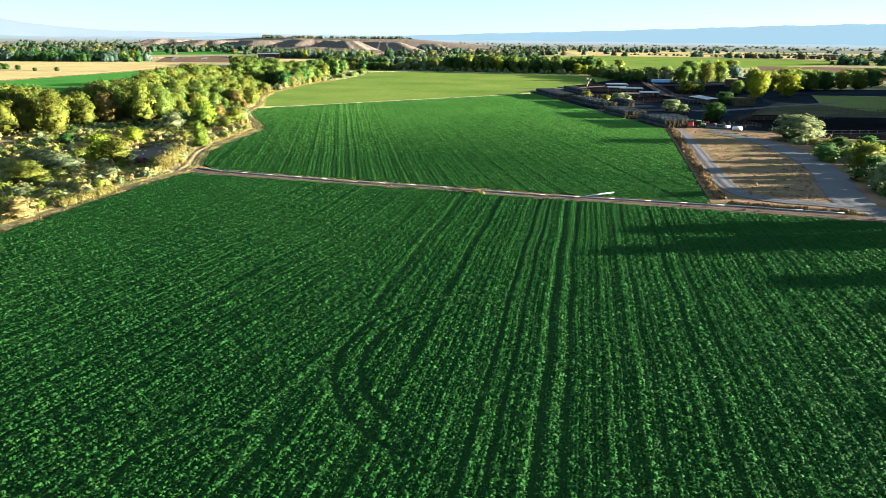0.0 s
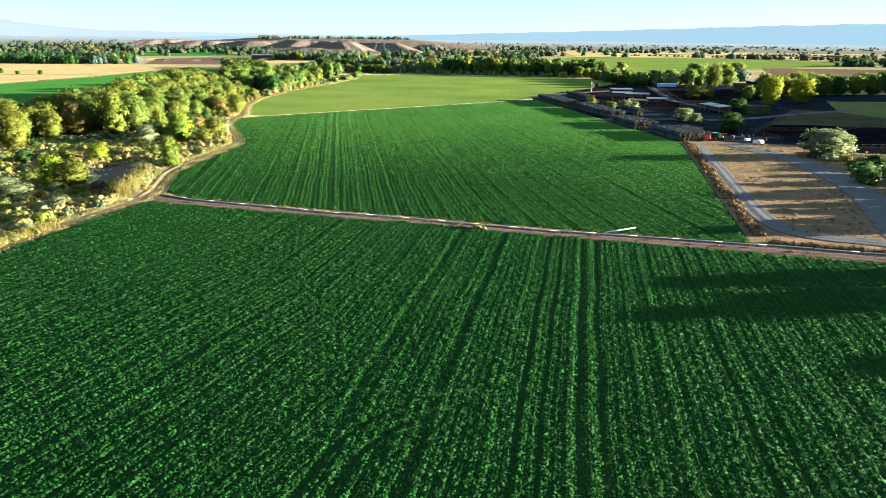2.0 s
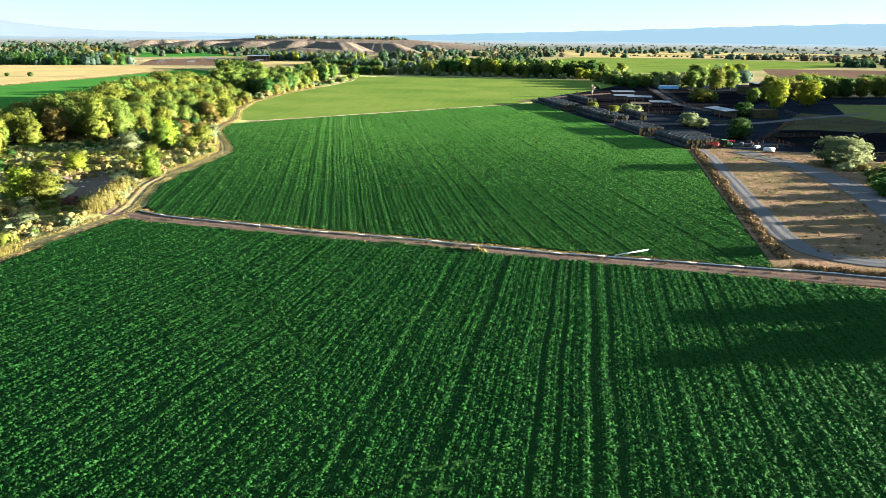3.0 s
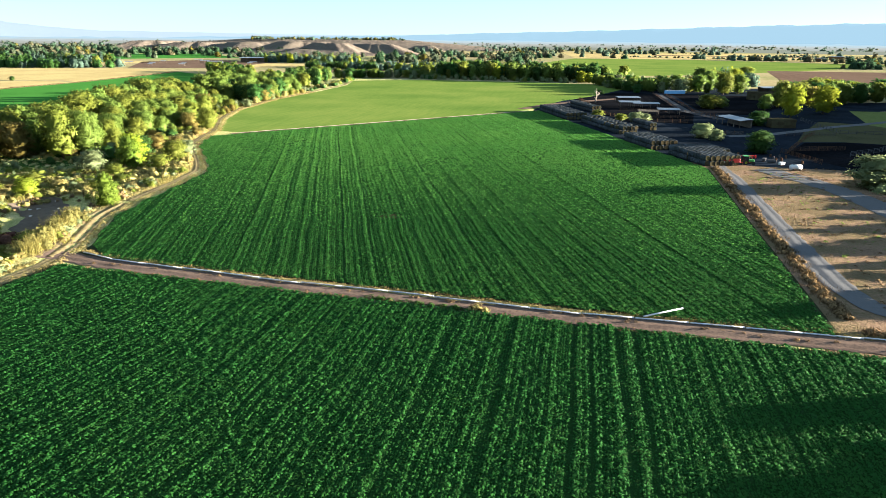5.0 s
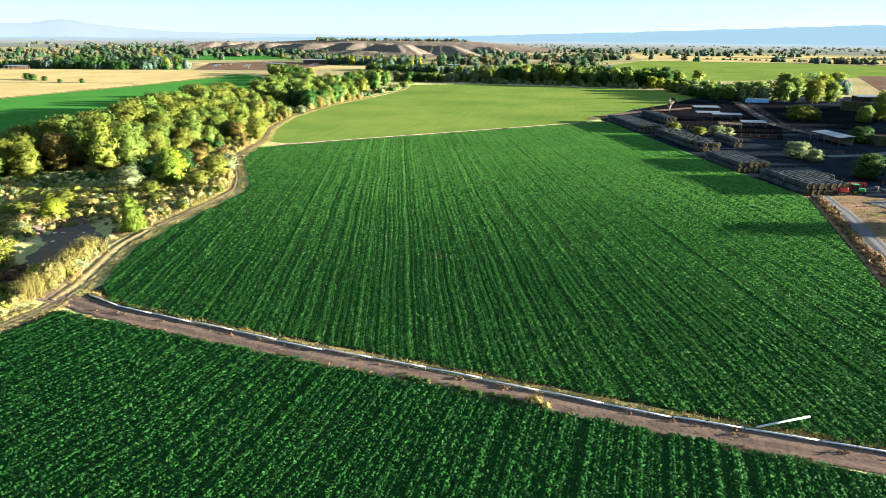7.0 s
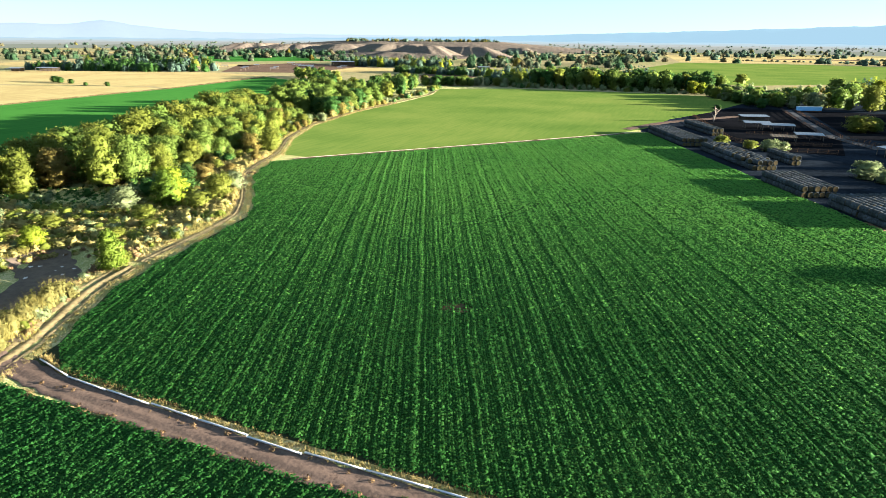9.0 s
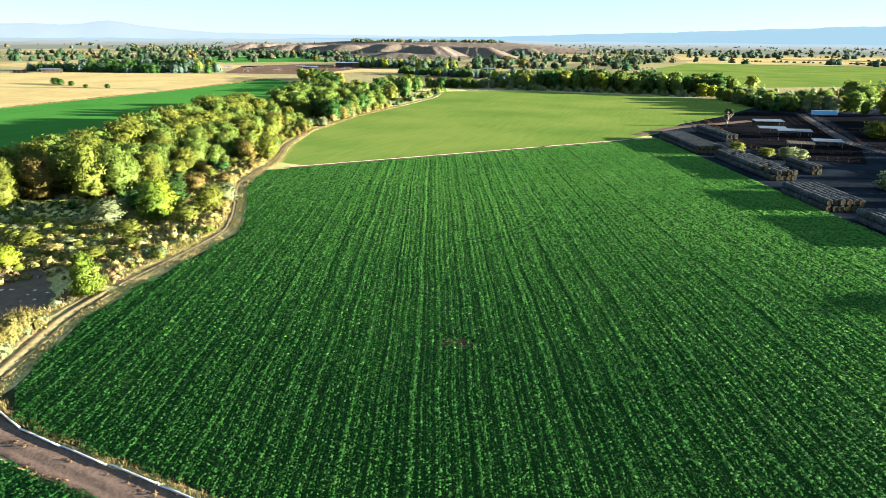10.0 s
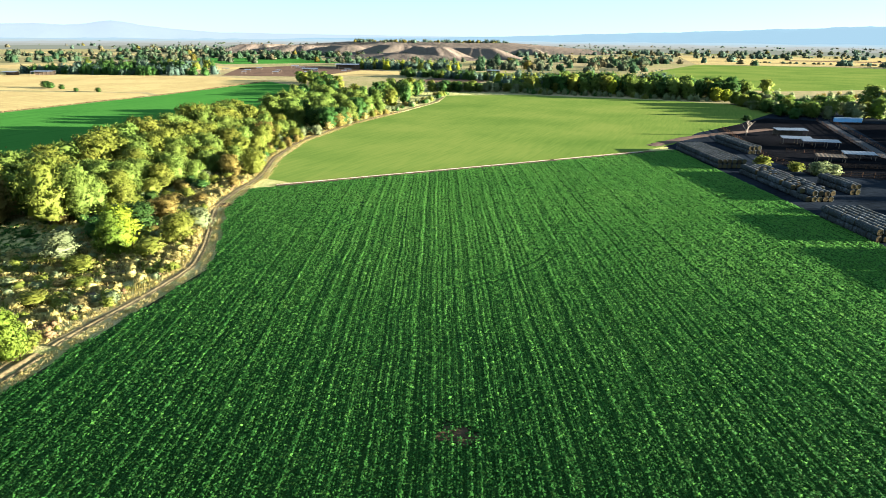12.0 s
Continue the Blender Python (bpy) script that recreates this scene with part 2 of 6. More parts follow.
# ---- building blocks ----
def np_mesh(name, verts, faces, smooth=False):
    me = bpy.data.meshes.new(name)
    verts, faces = np.asarray(verts, dtype=np.float32), np.asarray(faces, dtype=np.int32)
    me.vertices.add(len(verts))
    me.vertices.foreach_set("co", verts.ravel())
    k = faces.shape[1]
    me.loops.add(faces.size)
    me.loops.foreach_set("vertex_index", faces.ravel())
    me.polygons.add(len(faces))
    me.polygons.foreach_set("loop_start", np.arange(0, faces.size, k, dtype=np.int32))
    if smooth:
        me.polygons.foreach_set("use_smooth", np.ones(len(faces), dtype=bool))
    me.update(calc_edges=True)
    return me


class Geo:
    """Gathers the pieces of one mesh."""

    def __init__(self):
        self.v, self.f = [], []

    def add(self, verts, faces):
        o = len(self.v)
        self.v += [tuple(p) for p in verts]
        self.f += [tuple(i + o for i in f) for f in faces]
        return self

    def tube(self, path, radii, sides=6, caps=True):
        rings, path = [], [Vector(p) for p in path]
        for i, p in enumerate(path):
            d = (path[min(i + 1, len(path) - 1)] - path[max(i - 1, 0)]).normalized()
            a = d.cross(Vector((0.31, 0.11, 0.95) if abs(d.z) < 0.9 else (1, 0.1, 0))).normalized()
            b = d.cross(a)
            rings += [p + radii[i] * (math.cos(2 * math.pi * k / sides) * a + math.sin(2 * math.pi * k / sides) * b) for k in range(sides)]
        f = [(i * sides + k, i * sides + (k + 1) % sides, (i + 1) * sides + (k + 1) % sides, (i + 1) * sides + k) for i in range(len(path) - 1) for k in range(sides)]
        if caps:
            f += [tuple(range(sides))[::-1], tuple((len(path) - 1) * sides + k for k in range(sides))]
        return self.add(rings, f)

    def box(self, lo, hi, chamfer=0.02):
        bm = bmesh.new()
        bmesh.ops.create_cube(bm, size=1)
        for v in bm.verts:
            v.co = Vector([lo[i] + (v.co[i] + 0.5) * (hi[i] - lo[i]) for i in range(3)])
        if chamfer:
            bmesh.ops.bevel(bm, geom=bm.edges[:], offset=chamfer, segments=1, affect="EDGES")
        bm.verts.index_update()
        self.add([v.co for v in bm.verts], [[v.index for v in f.verts] for f in bm.faces])
        bm.free()
        return self

    def mesh(self, name, smooth=False):
        me = bpy.data.meshes.new(name)
        me.from_pydata(self.v, [], self.f)
        if smooth:
            me.polygons.foreach_set("use_smooth", np.ones(len(me.polygons), dtype=bool))
        me.update()
        return me


def part(name, geo, material, parent=None, label="", smooth=False):
    me = geo.mesh(name, smooth) if isinstance(geo, Geo) else geo
    if not me.materials:
        me.materials.append(material)
    ob = new(name, me)
    if parent:
        ob.parent = parent
    if label:
        ob["label"] = label
    return ob


def thing(name, label, category, group="", kind=""):
    return tagged(new(name), label, category, group, kind)


def step(a, b, x):
    t = np.clip((np.asarray(x, dtype=float) - a) / (b - a), 0, 1)
    return t * t * (3 - 2 * t)


# the west edge of the fields, x by y
EDGE_Y = [-60, 70, 103, 117, 125, 142, 157, 171, 185, 196, 220, 234, 252, 278, 313, 365, 420, 480, 516, 600]
EDGE_X = [-88, -89.5, -91, -90, -92, -101.5, -105, -106.7, -109.5, -117, -136, -142, -148, -163, -177, -186, -187.5, -191, -200, -215]


def edge(y):
    return np.interp(y, EDGE_Y, EDGE_X)


def basin(x, y):
    """The sunken dirt flat beside the track: 1 on its floor, 0 outside."""
    u, v = (x + 119.5) * -0.56 + (y - 143.5) * 0.83, (x + 119.5) * 0.83 + (y - 143.5) * 0.56
    return step(1.0, 0.6, np.sqrt((u / 17.0) ** 2 + (v / 10.5) ** 2))


def lie(x, y):
    """The ground's height: level fields, a shallow hollow with hummocks west of them."""
    x, y = np.asarray(x, dtype=float), np.asarray(y, dtype=float)
    d = edge(y) - x
    m = step(3, 22, d) * (1 - step(110, 150, d)) * (1 - step(480, 560, y))
    bumps = 0.5 * np.sin(x * 0.13 + 1.3 * np.sin(y * 0.07)) + 0.35 * np.sin(y * 0.17 + x * 0.05) + 0.2 * np.sin(x * 0.31 - y * 0.27)
    return m * (-0.9 + 0.55 * bumps) * (1 - basin(x, y)) - 2.1 * basin(x, y) + 0.5 * np.exp(-(((d - 6.5) / 2.2) ** 2)) * step(112, 120, y) * (1 - step(140, 150, y))


def sheet(name, corners, z, material, label, category="field", cell=0.0, kind="structure"):
    """A flat patch of land with a short skirt, laid over the ground."""
    bm = bmesh.new()
    vs = [bm.verts.new((x, y, z)) for x, y in corners]
    f = bm.faces.new(vs)
    if f.normal.z < 0:
        bmesh.ops.reverse_faces(bm, faces=[f])
    bm.faces.ensure_lookup_table()
    r = bmesh.ops.extrude_face_region(bm, geom=[bm.faces[0]])
    for v in [g for g in r["geom"] if isinstance(g, bmesh.types.BMVert)]:
        v.co.z = z
    for v in vs:
        v.co.z = z - 0.4
    bmesh.ops.recalc_face_normals(bm, faces=bm.faces[:])
    me = bpy.data.meshes.new(name)
    bm.to_mesh(me)
    bm.free()
    return tagged(part(name, me, material), label, category, kind=kind)


def ribbon(name, path, width, material, label, lift=0.08, ruts=0.05, pitch=1.5, wander=0.35, category="road"):
    """A track draped on the ground along a smooth path, with two wheel ruts and a ragged edge."""
    p = np.array(path, dtype=float)
    s = np.r_[0, np.cumsum(np.hypot(*np.diff(p, axis=0).T))]
    t = np.arange(0, s[-1], pitch)
    x, y = np.interp(t, s, p[:, 0]), np.interp(t, s, p[:, 1])
    for _ in range(3):
        x[1:-1], y[1:-1] = (x[:-2] + 2 * x[1:-1] + x[2:]) / 4, (y[:-2] + 2 * y[1:-1] + y[2:]) / 4
    dx, dy = np.gradient(x), np.gradient(y)
    l = np.hypot(dx, dy)
    nx, ny = -dy / l, dx / l
    across = np.array([-0.5, -0.42, -0.3, -0.2, -0.08, 0.08, 0.2, 0.3, 0.42, 0.5])
    dips = np.array([-1.2, 0, -1, -1, 0.4, 0.4, -1, -1, 0, -1.2]) * ruts
    w = width + wander * rng.normal(size=(len(t), 2))
    V = []
    for j, a in enumerate(across):
        q = a * np.where(a < 0, w[:, 0], w[:, 1])
        X, Y = x + nx * q, y + ny * q
        V.append(np.c_[X, Y, lie(X, Y) + lift + dips[j] + 0.012 * rng.normal(size=len(t))])
    V = np.stack(V, 1)
    n, k = V.shape[:2]
    i, j = np.meshgrid(np.arange(n - 1), np.arange(k - 1), indexing="ij")
    a = (i * k + j).ravel()
    F = np.c_[a, a + k, a + k + 1, a + 1][:, ::-1]
    return tagged(part(name, np_mesh(name, V.reshape(-1, 3), F, True), material), label, category, kind="structure")


def blades(centres, height, spread, count, lean=0.35, wide=0.08):
    """Upright tufts of thin blades round the given feet."""
    c = np.repeat(np.asarray(centres, dtype=float), count, 0)
    n = len(c)
    foot = c + np.c_[rng.normal(size=(n, 2)) * spread, np.zeros(n)]
    h = height * rng.uniform(0.5, 1.15, n)
    tip = foot + np.c_[rng.normal(size=(n, 2)) * lean * h[:, None], h]
    a = rng.uniform(0, math.pi, n)
    side = np.c_[np.cos(a), np.sin(a), np.zeros(n)] * wide
    V = np.stack([foot - side, foot + side, tip], 1).reshape(-1, 3)
    return V, np.arange(3 * n).reshape(-1, 3)


def leaves(pos, normal, size, rng_, slim=0.65, corners=4, wide=1.0):
    """Pointed leaves or leaf clumps, each of three or four corners."""
    n = len(pos)
    nn = normal / (np.linalg.norm(normal, axis=1)[:, None] + 1e-9)
    a = np.cross(nn, rng_.normal(size=(n, 3)))
    a /= np.linalg.norm(a, axis=1)[:, None] + 1e-9
    b = np.cross(nn, a)
    s = np.asarray(size)[:, None] * np.ones((n, 1))
    if corners == 3:
        return np.stack([pos - a * s * wide - b * s * 0.45, pos + a * s * wide - b * s * 0.45, pos + b * s * 0.95 / wide], 1).reshape(-1, 3)
    fold = nn * s * 0.25
    return np.stack([pos - a * s, pos - b * s * slim + fold, pos + a * s, pos + b * s * slim + fold], 1).reshape(-1, 3)


# ---- the ground ----
def spread(lo, hi, inner_lo, inner_hi, pitch, grow=1.22):
    mid = list(np.arange(inner_lo, inner_hi + 0.01, pitch))
    s, x = pitch, mid[-1]
    while x < hi:
        s *= grow
        x = min(hi, x + s)
        mid.append(x)
    s, x = pitch, mid[0]
    while x > lo:
        s *= grow
        x = max(lo, x - s)
        mid.insert(0, x)
    return np.array(mid)


GX, GY = spread(-4700, 4700, -200, 120, 2.6), spread(-600, 4800, 60, 420, 2.6)
gx, gy = np.meshgrid(GX, GY, indexing="xy")
gz = lie(gx, gy) - 0.04
k = len(GX)
i, j = np.meshgrid(np.arange(len(GY) - 1), np.arange(k - 1), indexing="ij")
a = (i * k + j).ravel()
land = tagged(part("ground", np_mesh("ground", np.c_[gx.ravel(), gy.ravel(), gz.ravel()], np.c_[a, a + 1, a + k + 1, a + k], True), M["ground"]), "dry tan valley floor with patchy grass", "ground", kind="structure")
land.data.materials.append(M["scrub"])
near = (np.abs(gx.ravel()[a] + 70) < 200) & (gy.ravel()[a] < 560)
land.data.materials.append(M["drygrass"])
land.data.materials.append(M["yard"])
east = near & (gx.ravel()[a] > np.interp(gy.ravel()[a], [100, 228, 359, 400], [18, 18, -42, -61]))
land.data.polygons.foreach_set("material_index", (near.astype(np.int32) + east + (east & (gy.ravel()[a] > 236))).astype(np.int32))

# ---- crops ----


def bare(x, y):
    """Where the plants have failed: 1 in the midst of a thin patch."""
    out = np.zeros_like(x)
    for ax, ay, ar in ((-48.5, 158, 2.0), (-138, 222, 2.5)):
        out = np.maximum(out, np.exp(-(((x - ax) / (1.5 * ar)) ** 2) - ((y - ay) / ar) ** 2) * (1 + 0.3 * np.sin(3.1 * x) * np.sin(2.7 * y)))
    return out


def sown(x, y):
    """The stretch of the crop that stands in full leaf; the corners by the start are left as understorey."""
    return (y > 26) & (x > -1.3 * y - 8) & (x < 0.42 * y + 8)


def crop(name, label, inside, box, turn, along, petals, tracks, arcs, ROW, bed_look, looks, fan=0.0, tall=0.13, lane=7.4, tilt=1.0):
    """A row crop: a ridged understorey with leafy plants in lines over it. turn: the rows' heading in degrees from y."""
    c, s = math.cos(radians(turn)), math.sin(radians(turn))
    cx, cy = (box[0] + box[2]) / 2, (box[1] + box[3]) / 2
    r = math.hypot(box[2] - box[0], box[3] - box[1]) / 2

    def shape(x, y):
        u, w = (x - cx) * c + (y - cy) * s, -(x - cx) * s + (y - cy) * c
        u = u - fan * (y - 48) * step(-21.5, -23.5, x + 0.012 * (y - 48) ** 2)
        sway = 0.12 * np.sin(w * 0.11) + 0.08 * np.sin(w * 0.31 + u * 0.05)
        ridge = (0.5 + 0.5 * np.cos(2 * math.pi * (u + sway) / ROW)) ** 0.8
        row = np.round((u + sway) / ROW)
        lush = 0.85 + 0.32 * np.sin(row * 12.9898) * np.sin(row * 4.137) + 0.12 * np.sin(x * 0.21 + y * 0.13) * np.sin(y * 0.17 - x * 0.07)
        lump = 0.5 + 0.25 * np.sin(x * 5.1 + 1.7 * np.sin(y * 2.3)) + 0.25 * np.sin(y * 4.3 + 1.9 * np.sin(x * 3.1))
        h = 0.24 + (tall * ridge + 0.15 * lump) * lush
        thin = 1 - 0.28 * np.exp(-((((u + sway) % lane - lane / 2) / 0.2) ** 2))
        for at, wide in tracks:
            thin *= 1 - 0.55 * np.exp(-(((u + sway - at) / wide) ** 2))
        for ax, ay, ar, a0, a1 in arcs:
            ang = np.degrees(np.arctan2(y - ay, x - ax)) % 360
            on = (ang > a0) & (ang < a1)
            thin *= 1 - 0.62 * on * np.exp(-(((np.hypot(x - ax, y - ay) - ar) / 0.28) ** 2))
        return h * thin, thin

    us, ws = np.arange(-r, r, ROW / 3), np.arange(-r, r, 0.9)
    U, W = np.meshgrid(us, ws, indexing="xy")
    X, Y = cx + U * c - W * s, cy + U * s + W * c
    ok = inside(X, Y) & (bare(X, Y) < 0.6)
    Z = np.maximum(shape(X, Y)[0] * rng.uniform(0.2, 0.75, X.shape), 0.02)
    X, Y = X + 0.06 * rng.normal(size=X.shape), Y + 0.15 * rng.normal(size=X.shape)
    k = len(us)
    cells = ok[:-1, :-1] & ok[1:, :-1] & ok[:-1, 1:] & ok[1:, 1:]
    i, j = np.nonzero(cells)
    q = i * k + j
    F = np.c_[q, q + 1, q + k + 1, q + k]
    used, inv = np.unique(F, return_inverse=True)
    V = np.c_[X.ravel(), Y.ravel(), Z.ravel()][used]
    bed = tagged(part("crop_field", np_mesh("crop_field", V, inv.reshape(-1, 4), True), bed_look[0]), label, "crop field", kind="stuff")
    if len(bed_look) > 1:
        # painted paler with y, in place of the brightness of a grazing view
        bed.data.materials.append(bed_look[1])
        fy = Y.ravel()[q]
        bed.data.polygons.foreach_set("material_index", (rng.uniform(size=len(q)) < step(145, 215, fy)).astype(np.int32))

    # the plants: rosettes of drooping leaves, three drilled lines to each ridge
    U, W = [q.ravel() for q in np.meshgrid(np.arange(-r, r, ROW / 3), np.arange(-r, r, along), indexing="xy")]
    n = len(U)
    U, W = U + 0.045 * rng.normal(size=n), W + 0.35 * along * rng.uniform(-1, 1, n)
    U = U - 0.12 * np.sin(W * 0.11) - 0.08 * np.sin(W * 0.31 + U * 0.05)
    x, y = cx + U * c - W * s, cy + U * s + W * c
    if fan:
        slide = fan * (y - 48)
        left = (x + slide * c) + 0.012 * (y - 48) ** 2 < -22.5
        right = x + 0.012 * (y - 48) ** 2 >= -22.5
        x, y = np.r_[x[right], (x + slide * c)[left]], np.r_[y[right], (y + slide * s)[left]]
    n = len(x)
    h, thin = shape(x, y)
    dense = sown(x, y)
    keep = inside(x, y) & (dense | (rng.uniform(size=n) < 0.09)) & (rng.uniform(size=n) < (0.2 + 0.8 * thin) * (1 - 0.6 * bare(x, y)) * (1 - 0.4 * step(190, 240, y)))
    x, y, h, thin, dense = x[keep], y[keep], h[keep], thin[keep], dense[keep]
    n = len(x)
    size = np.clip(h / 0.36, 0.6, 1.25) * rng.uniform(0.8, 1.2, n) * (1 + 0.3 * step(190, 240, y)) * np.where(dense, 1.0, 1.9)
    top = h + 0.03 * rng.normal(size=n)
    turn_ = rng.uniform(0, 2 * math.pi, n)
    V, N = [np.c_[x + 0.05 * rng.normal(size=n), y + 0.05 * rng.normal(size=n), top]], [np.c_[0.32 * rng.normal(size=(n, 2)), np.ones(n)]]
    for q in range(petals):
        for half in (0.0, 0.8):
            t = turn_ + 2 * math.pi * (q + half) / petals + 0.12 * rng.normal(size=n)
            far = 0.185 * size * rng.uniform(0.75, 1.25, n)
            V.append(np.c_[x + far * np.cos(t), y + far * np.sin(t), top - size * rng.uniform(0.05, 0.24, n)])
            N.append(np.c_[tilt * (0.5 * np.cos(t) + 0.3 * rng.normal(size=n)), tilt * (0.5 * np.sin(t) + 0.26 * rng.normal(size=n)), 1.3 + 0.3 * rng.normal(size=n)])
    V, N = np.stack(V, 1), np.stack(N, 1)
    N /= np.linalg.norm(N, axis=2)[:, :, None]
    V[:, :, 2] = np.maximum(V[:, :, 2], 0.01)
    own = np.array([(0, 1 + 2 * q, 2 + 2 * q) for q in range(petals)])
    # the lighter leaves, mixed in by y, stand in for the same grazing brightness
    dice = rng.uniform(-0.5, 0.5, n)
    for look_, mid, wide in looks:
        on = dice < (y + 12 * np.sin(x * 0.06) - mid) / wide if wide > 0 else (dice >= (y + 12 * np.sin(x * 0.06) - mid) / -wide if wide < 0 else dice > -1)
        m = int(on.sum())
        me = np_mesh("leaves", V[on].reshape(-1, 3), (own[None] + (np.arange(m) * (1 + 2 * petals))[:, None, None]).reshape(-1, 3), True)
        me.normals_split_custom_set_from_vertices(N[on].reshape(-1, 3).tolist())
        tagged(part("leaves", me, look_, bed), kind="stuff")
    return bed


def in_south(x, y):
    return (x > edge(y) + 1.0 + 0.4 * np.sin(y * 0.9)) & (x < 52) & (y < 117.55 + 0.2 * np.sin(x * 0.7) + 0.15 * np.sin(x * 1.9)) & (y > 8)


def east_edge(y):
    return np.interp(y, [100, 228, 359, 400], [21.5, 21.5, -39, -58]) - 0.6


def strip_y(x):
    return 244.5 + (x + 139.5) * 1.14


def in_middle(x, y):
    return (x > edge(y) + 1.2 + 0.5 * np.sin(y * 0.6)) & (x < east_edge(y)) & (y > 122.0 + 0.3 * np.sin(x * 0.8)) & (y < strip_y(x) - 2.8) & ~((x < -86) & (y < 127 - (x + 92) * 0.7))


sheet("soil", [(-90, 7.5), (52.5, 7.5), (52.5, 117.6), (-91, 117.6)], -0.02, M["soil"], "dark greenish soil between crop rows")
sheet("soil", [(-91, 122), (21.5, 122), (21.5, 228), (-40, 358), (-47, 350), (-139, 245), (-135, 221), (-116, 197), (-109, 186), (-101, 143), (-92, 127)], -0.02, M["soil"], "dark greenish soil between crop rows")
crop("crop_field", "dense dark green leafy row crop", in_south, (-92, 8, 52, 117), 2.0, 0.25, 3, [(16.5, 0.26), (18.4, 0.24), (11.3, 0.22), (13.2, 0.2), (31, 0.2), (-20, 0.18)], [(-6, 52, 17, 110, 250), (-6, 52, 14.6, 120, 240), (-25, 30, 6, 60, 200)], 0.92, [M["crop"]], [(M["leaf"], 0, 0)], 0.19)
crop("crop_field", "dense green leafy crop in slanting rows", in_middle, (-146, 122, 22, 358), 23.5, 0.29, 3, [(-30, 0.16), (-8, 0.14), (14, 0.16), (16, 0.16), (33, 0.16)], [(-88, 222, 36, 310, 360), (-88, 222, 34, 310, 360)], 0.96, [M["crop_mid"], M["crop_far_lit"]], [(M["leaf_mid"], 195, -100), (M["leaf_light"], 195, 100)], tall=0.15, lane=5.6, tilt=0.7)

# ---- other fields, yards and tracks ----
sheet("hay_field", [(-147.5, 251), (-163, 279), (-177, 314), (-186, 366), (-187, 421), (-191, 481), (-205, 528), (-156, 560), (-60, 566), (-17, 558), (6, 517), (-15, 450), (-32, 412), (-40, 372), (-49, 352), (-136, 250)], 0.0, M["hayfield"], "smooth light green young alfalfa field")
sheet("green_field", [(-232, 150), (-228, 260), (-250, 330), (-262, 420), (-300, 520), (-404, 578), (-392, 508), (-381, 430), (-380, 385), (-376, 320), (-372, 150)], 0.0, M["green"], "bright green level field behind woods")
sheet("stubble_field", [(-377, 200), (-381, 320), (-386, 430), (-410, 440), (-500, 404), (-700, 330), (-700, 200)], 0.0, M["stubble"], "pale straw coloured stubble field")
sheet("stubble_field", [(-387, 436), (-396, 508), (-408, 590), (-495, 612), (-580, 585), (-690, 540), (-700, 345), (-500, 414), (-410, 447)], 0.0, M["stubble"], "pale straw coloured stubble field")
sheet("stubble_field", [(-620, 640), (-560, 760), (-700, 800), (-900, 700), (-860, 590)], 0.0, M["stubble"], "straw coloured stubble field")
sheet("green_field", [(-680, 830), (-560, 960), (-760, 1120), (-920, 960)], 0.0, M["green"], "distant green field")
sheet("cattle_yard", [(-500, 625), (-410, 655), (-400, 800), (-560, 860), (-590, 760)], 0.0, M["plowed"], "reddish brown bare cattle yard", "yard")
sheet("stubble_field", [(-415, 690), (-335, 700), (-360, 800), (-430, 790)], 0.01, M["stubble"], "straw coloured stubble field")
sheet("plowed_field", [(-285, 640), (-225, 640), (-240, 740), (-300, 740)], 0.01, M["plowed"], "brown plowed field")
sheet("green_field", [(-300, 760), (-215, 760), (-225, 840), (-310, 830)], 0.01, M["pasture"], "olive green pasture")
sheet("green_field", [(-80, 700), (20, 690), (110, 760), (260, 930), (420, 1150), (150, 1260), (-60, 1220), (-105, 930)], 0.0, M["hayfield"], "broad light green field beyond trees")
sheet("stubble_field", [(-60, 1240), (160, 1290), (430, 1190), (700, 1500), (300, 1900), (-120, 1750)], 0.0, M["stubble"], "pale stubble fields far down valley")
sheet("plowed_field", [(128, 560), (270, 600), (360, 900), (178, 870)], 0.01, M["plowed"], "brown plowed field")
sheet("pasture", [(104, 350), (118, 322), (180, 318), (210, 420), (116, 410)], 0.0, M["pasture"], "pale green grazed pasture", "pasture")
sheet("cattle_yard", [(-24, 430), (-8, 352), (4, 330), (30, 330), (36, 375), (30, 486), (0, 486)], -0.01, M["pen"], "dark trampled feedlot pen soil with shade painted in", "yard")
sheet("cattle_yard", [(36, 486), (40, 378), (64, 372), (95, 440), (90, 490)], -0.01, M["pen"], "dark trampled feedlot pen soil with shade painted in", "yard")
sheet("cattle_yard", [(50, 262), (68, 226), (170, 226), (176, 288), (132, 291), (110, 296), (92, 291), (76, 293), (62, 288)], -0.01, M["pen"], "dark trampled feedlot pen soil with shade painted in", "yard")
sheet("farm_yard", [(24, 240), (40, 236), (60, 240), (48, 262), (66, 300), (82, 356), (64, 370), (40, 372), (30, 328), (4, 326), (-12, 350), (-40, 396), (-46, 372), (-38, 360)], -0.02, M["yard"], "dark trampled farmyard earth with bluish shade painted in", "yard")
sheet("farm_yard", [(64, 371), (104, 350), (114, 412), (212, 424), (205, 490), (96, 444)], -0.015, M["yard"], "dark trampled earth under farm trees with shade painted in", "yard")
sheet("farm_yard", [(20, 492), (24, 376), (40, 340), (60, 340), (44, 376), (40, 492)], -0.018, M["yard"], "dark trampled earth beside feed lane with shade painted in", "yard")
sheet("weedy_ground", [(57, 236), (61, 205), (60.5, 180), (60, 160), (58, 140), (58, 112), (130, 96), (170, 224), (70, 224)], -0.015, M["weedy"], "weedy green and brown rough ground", "rough ground")
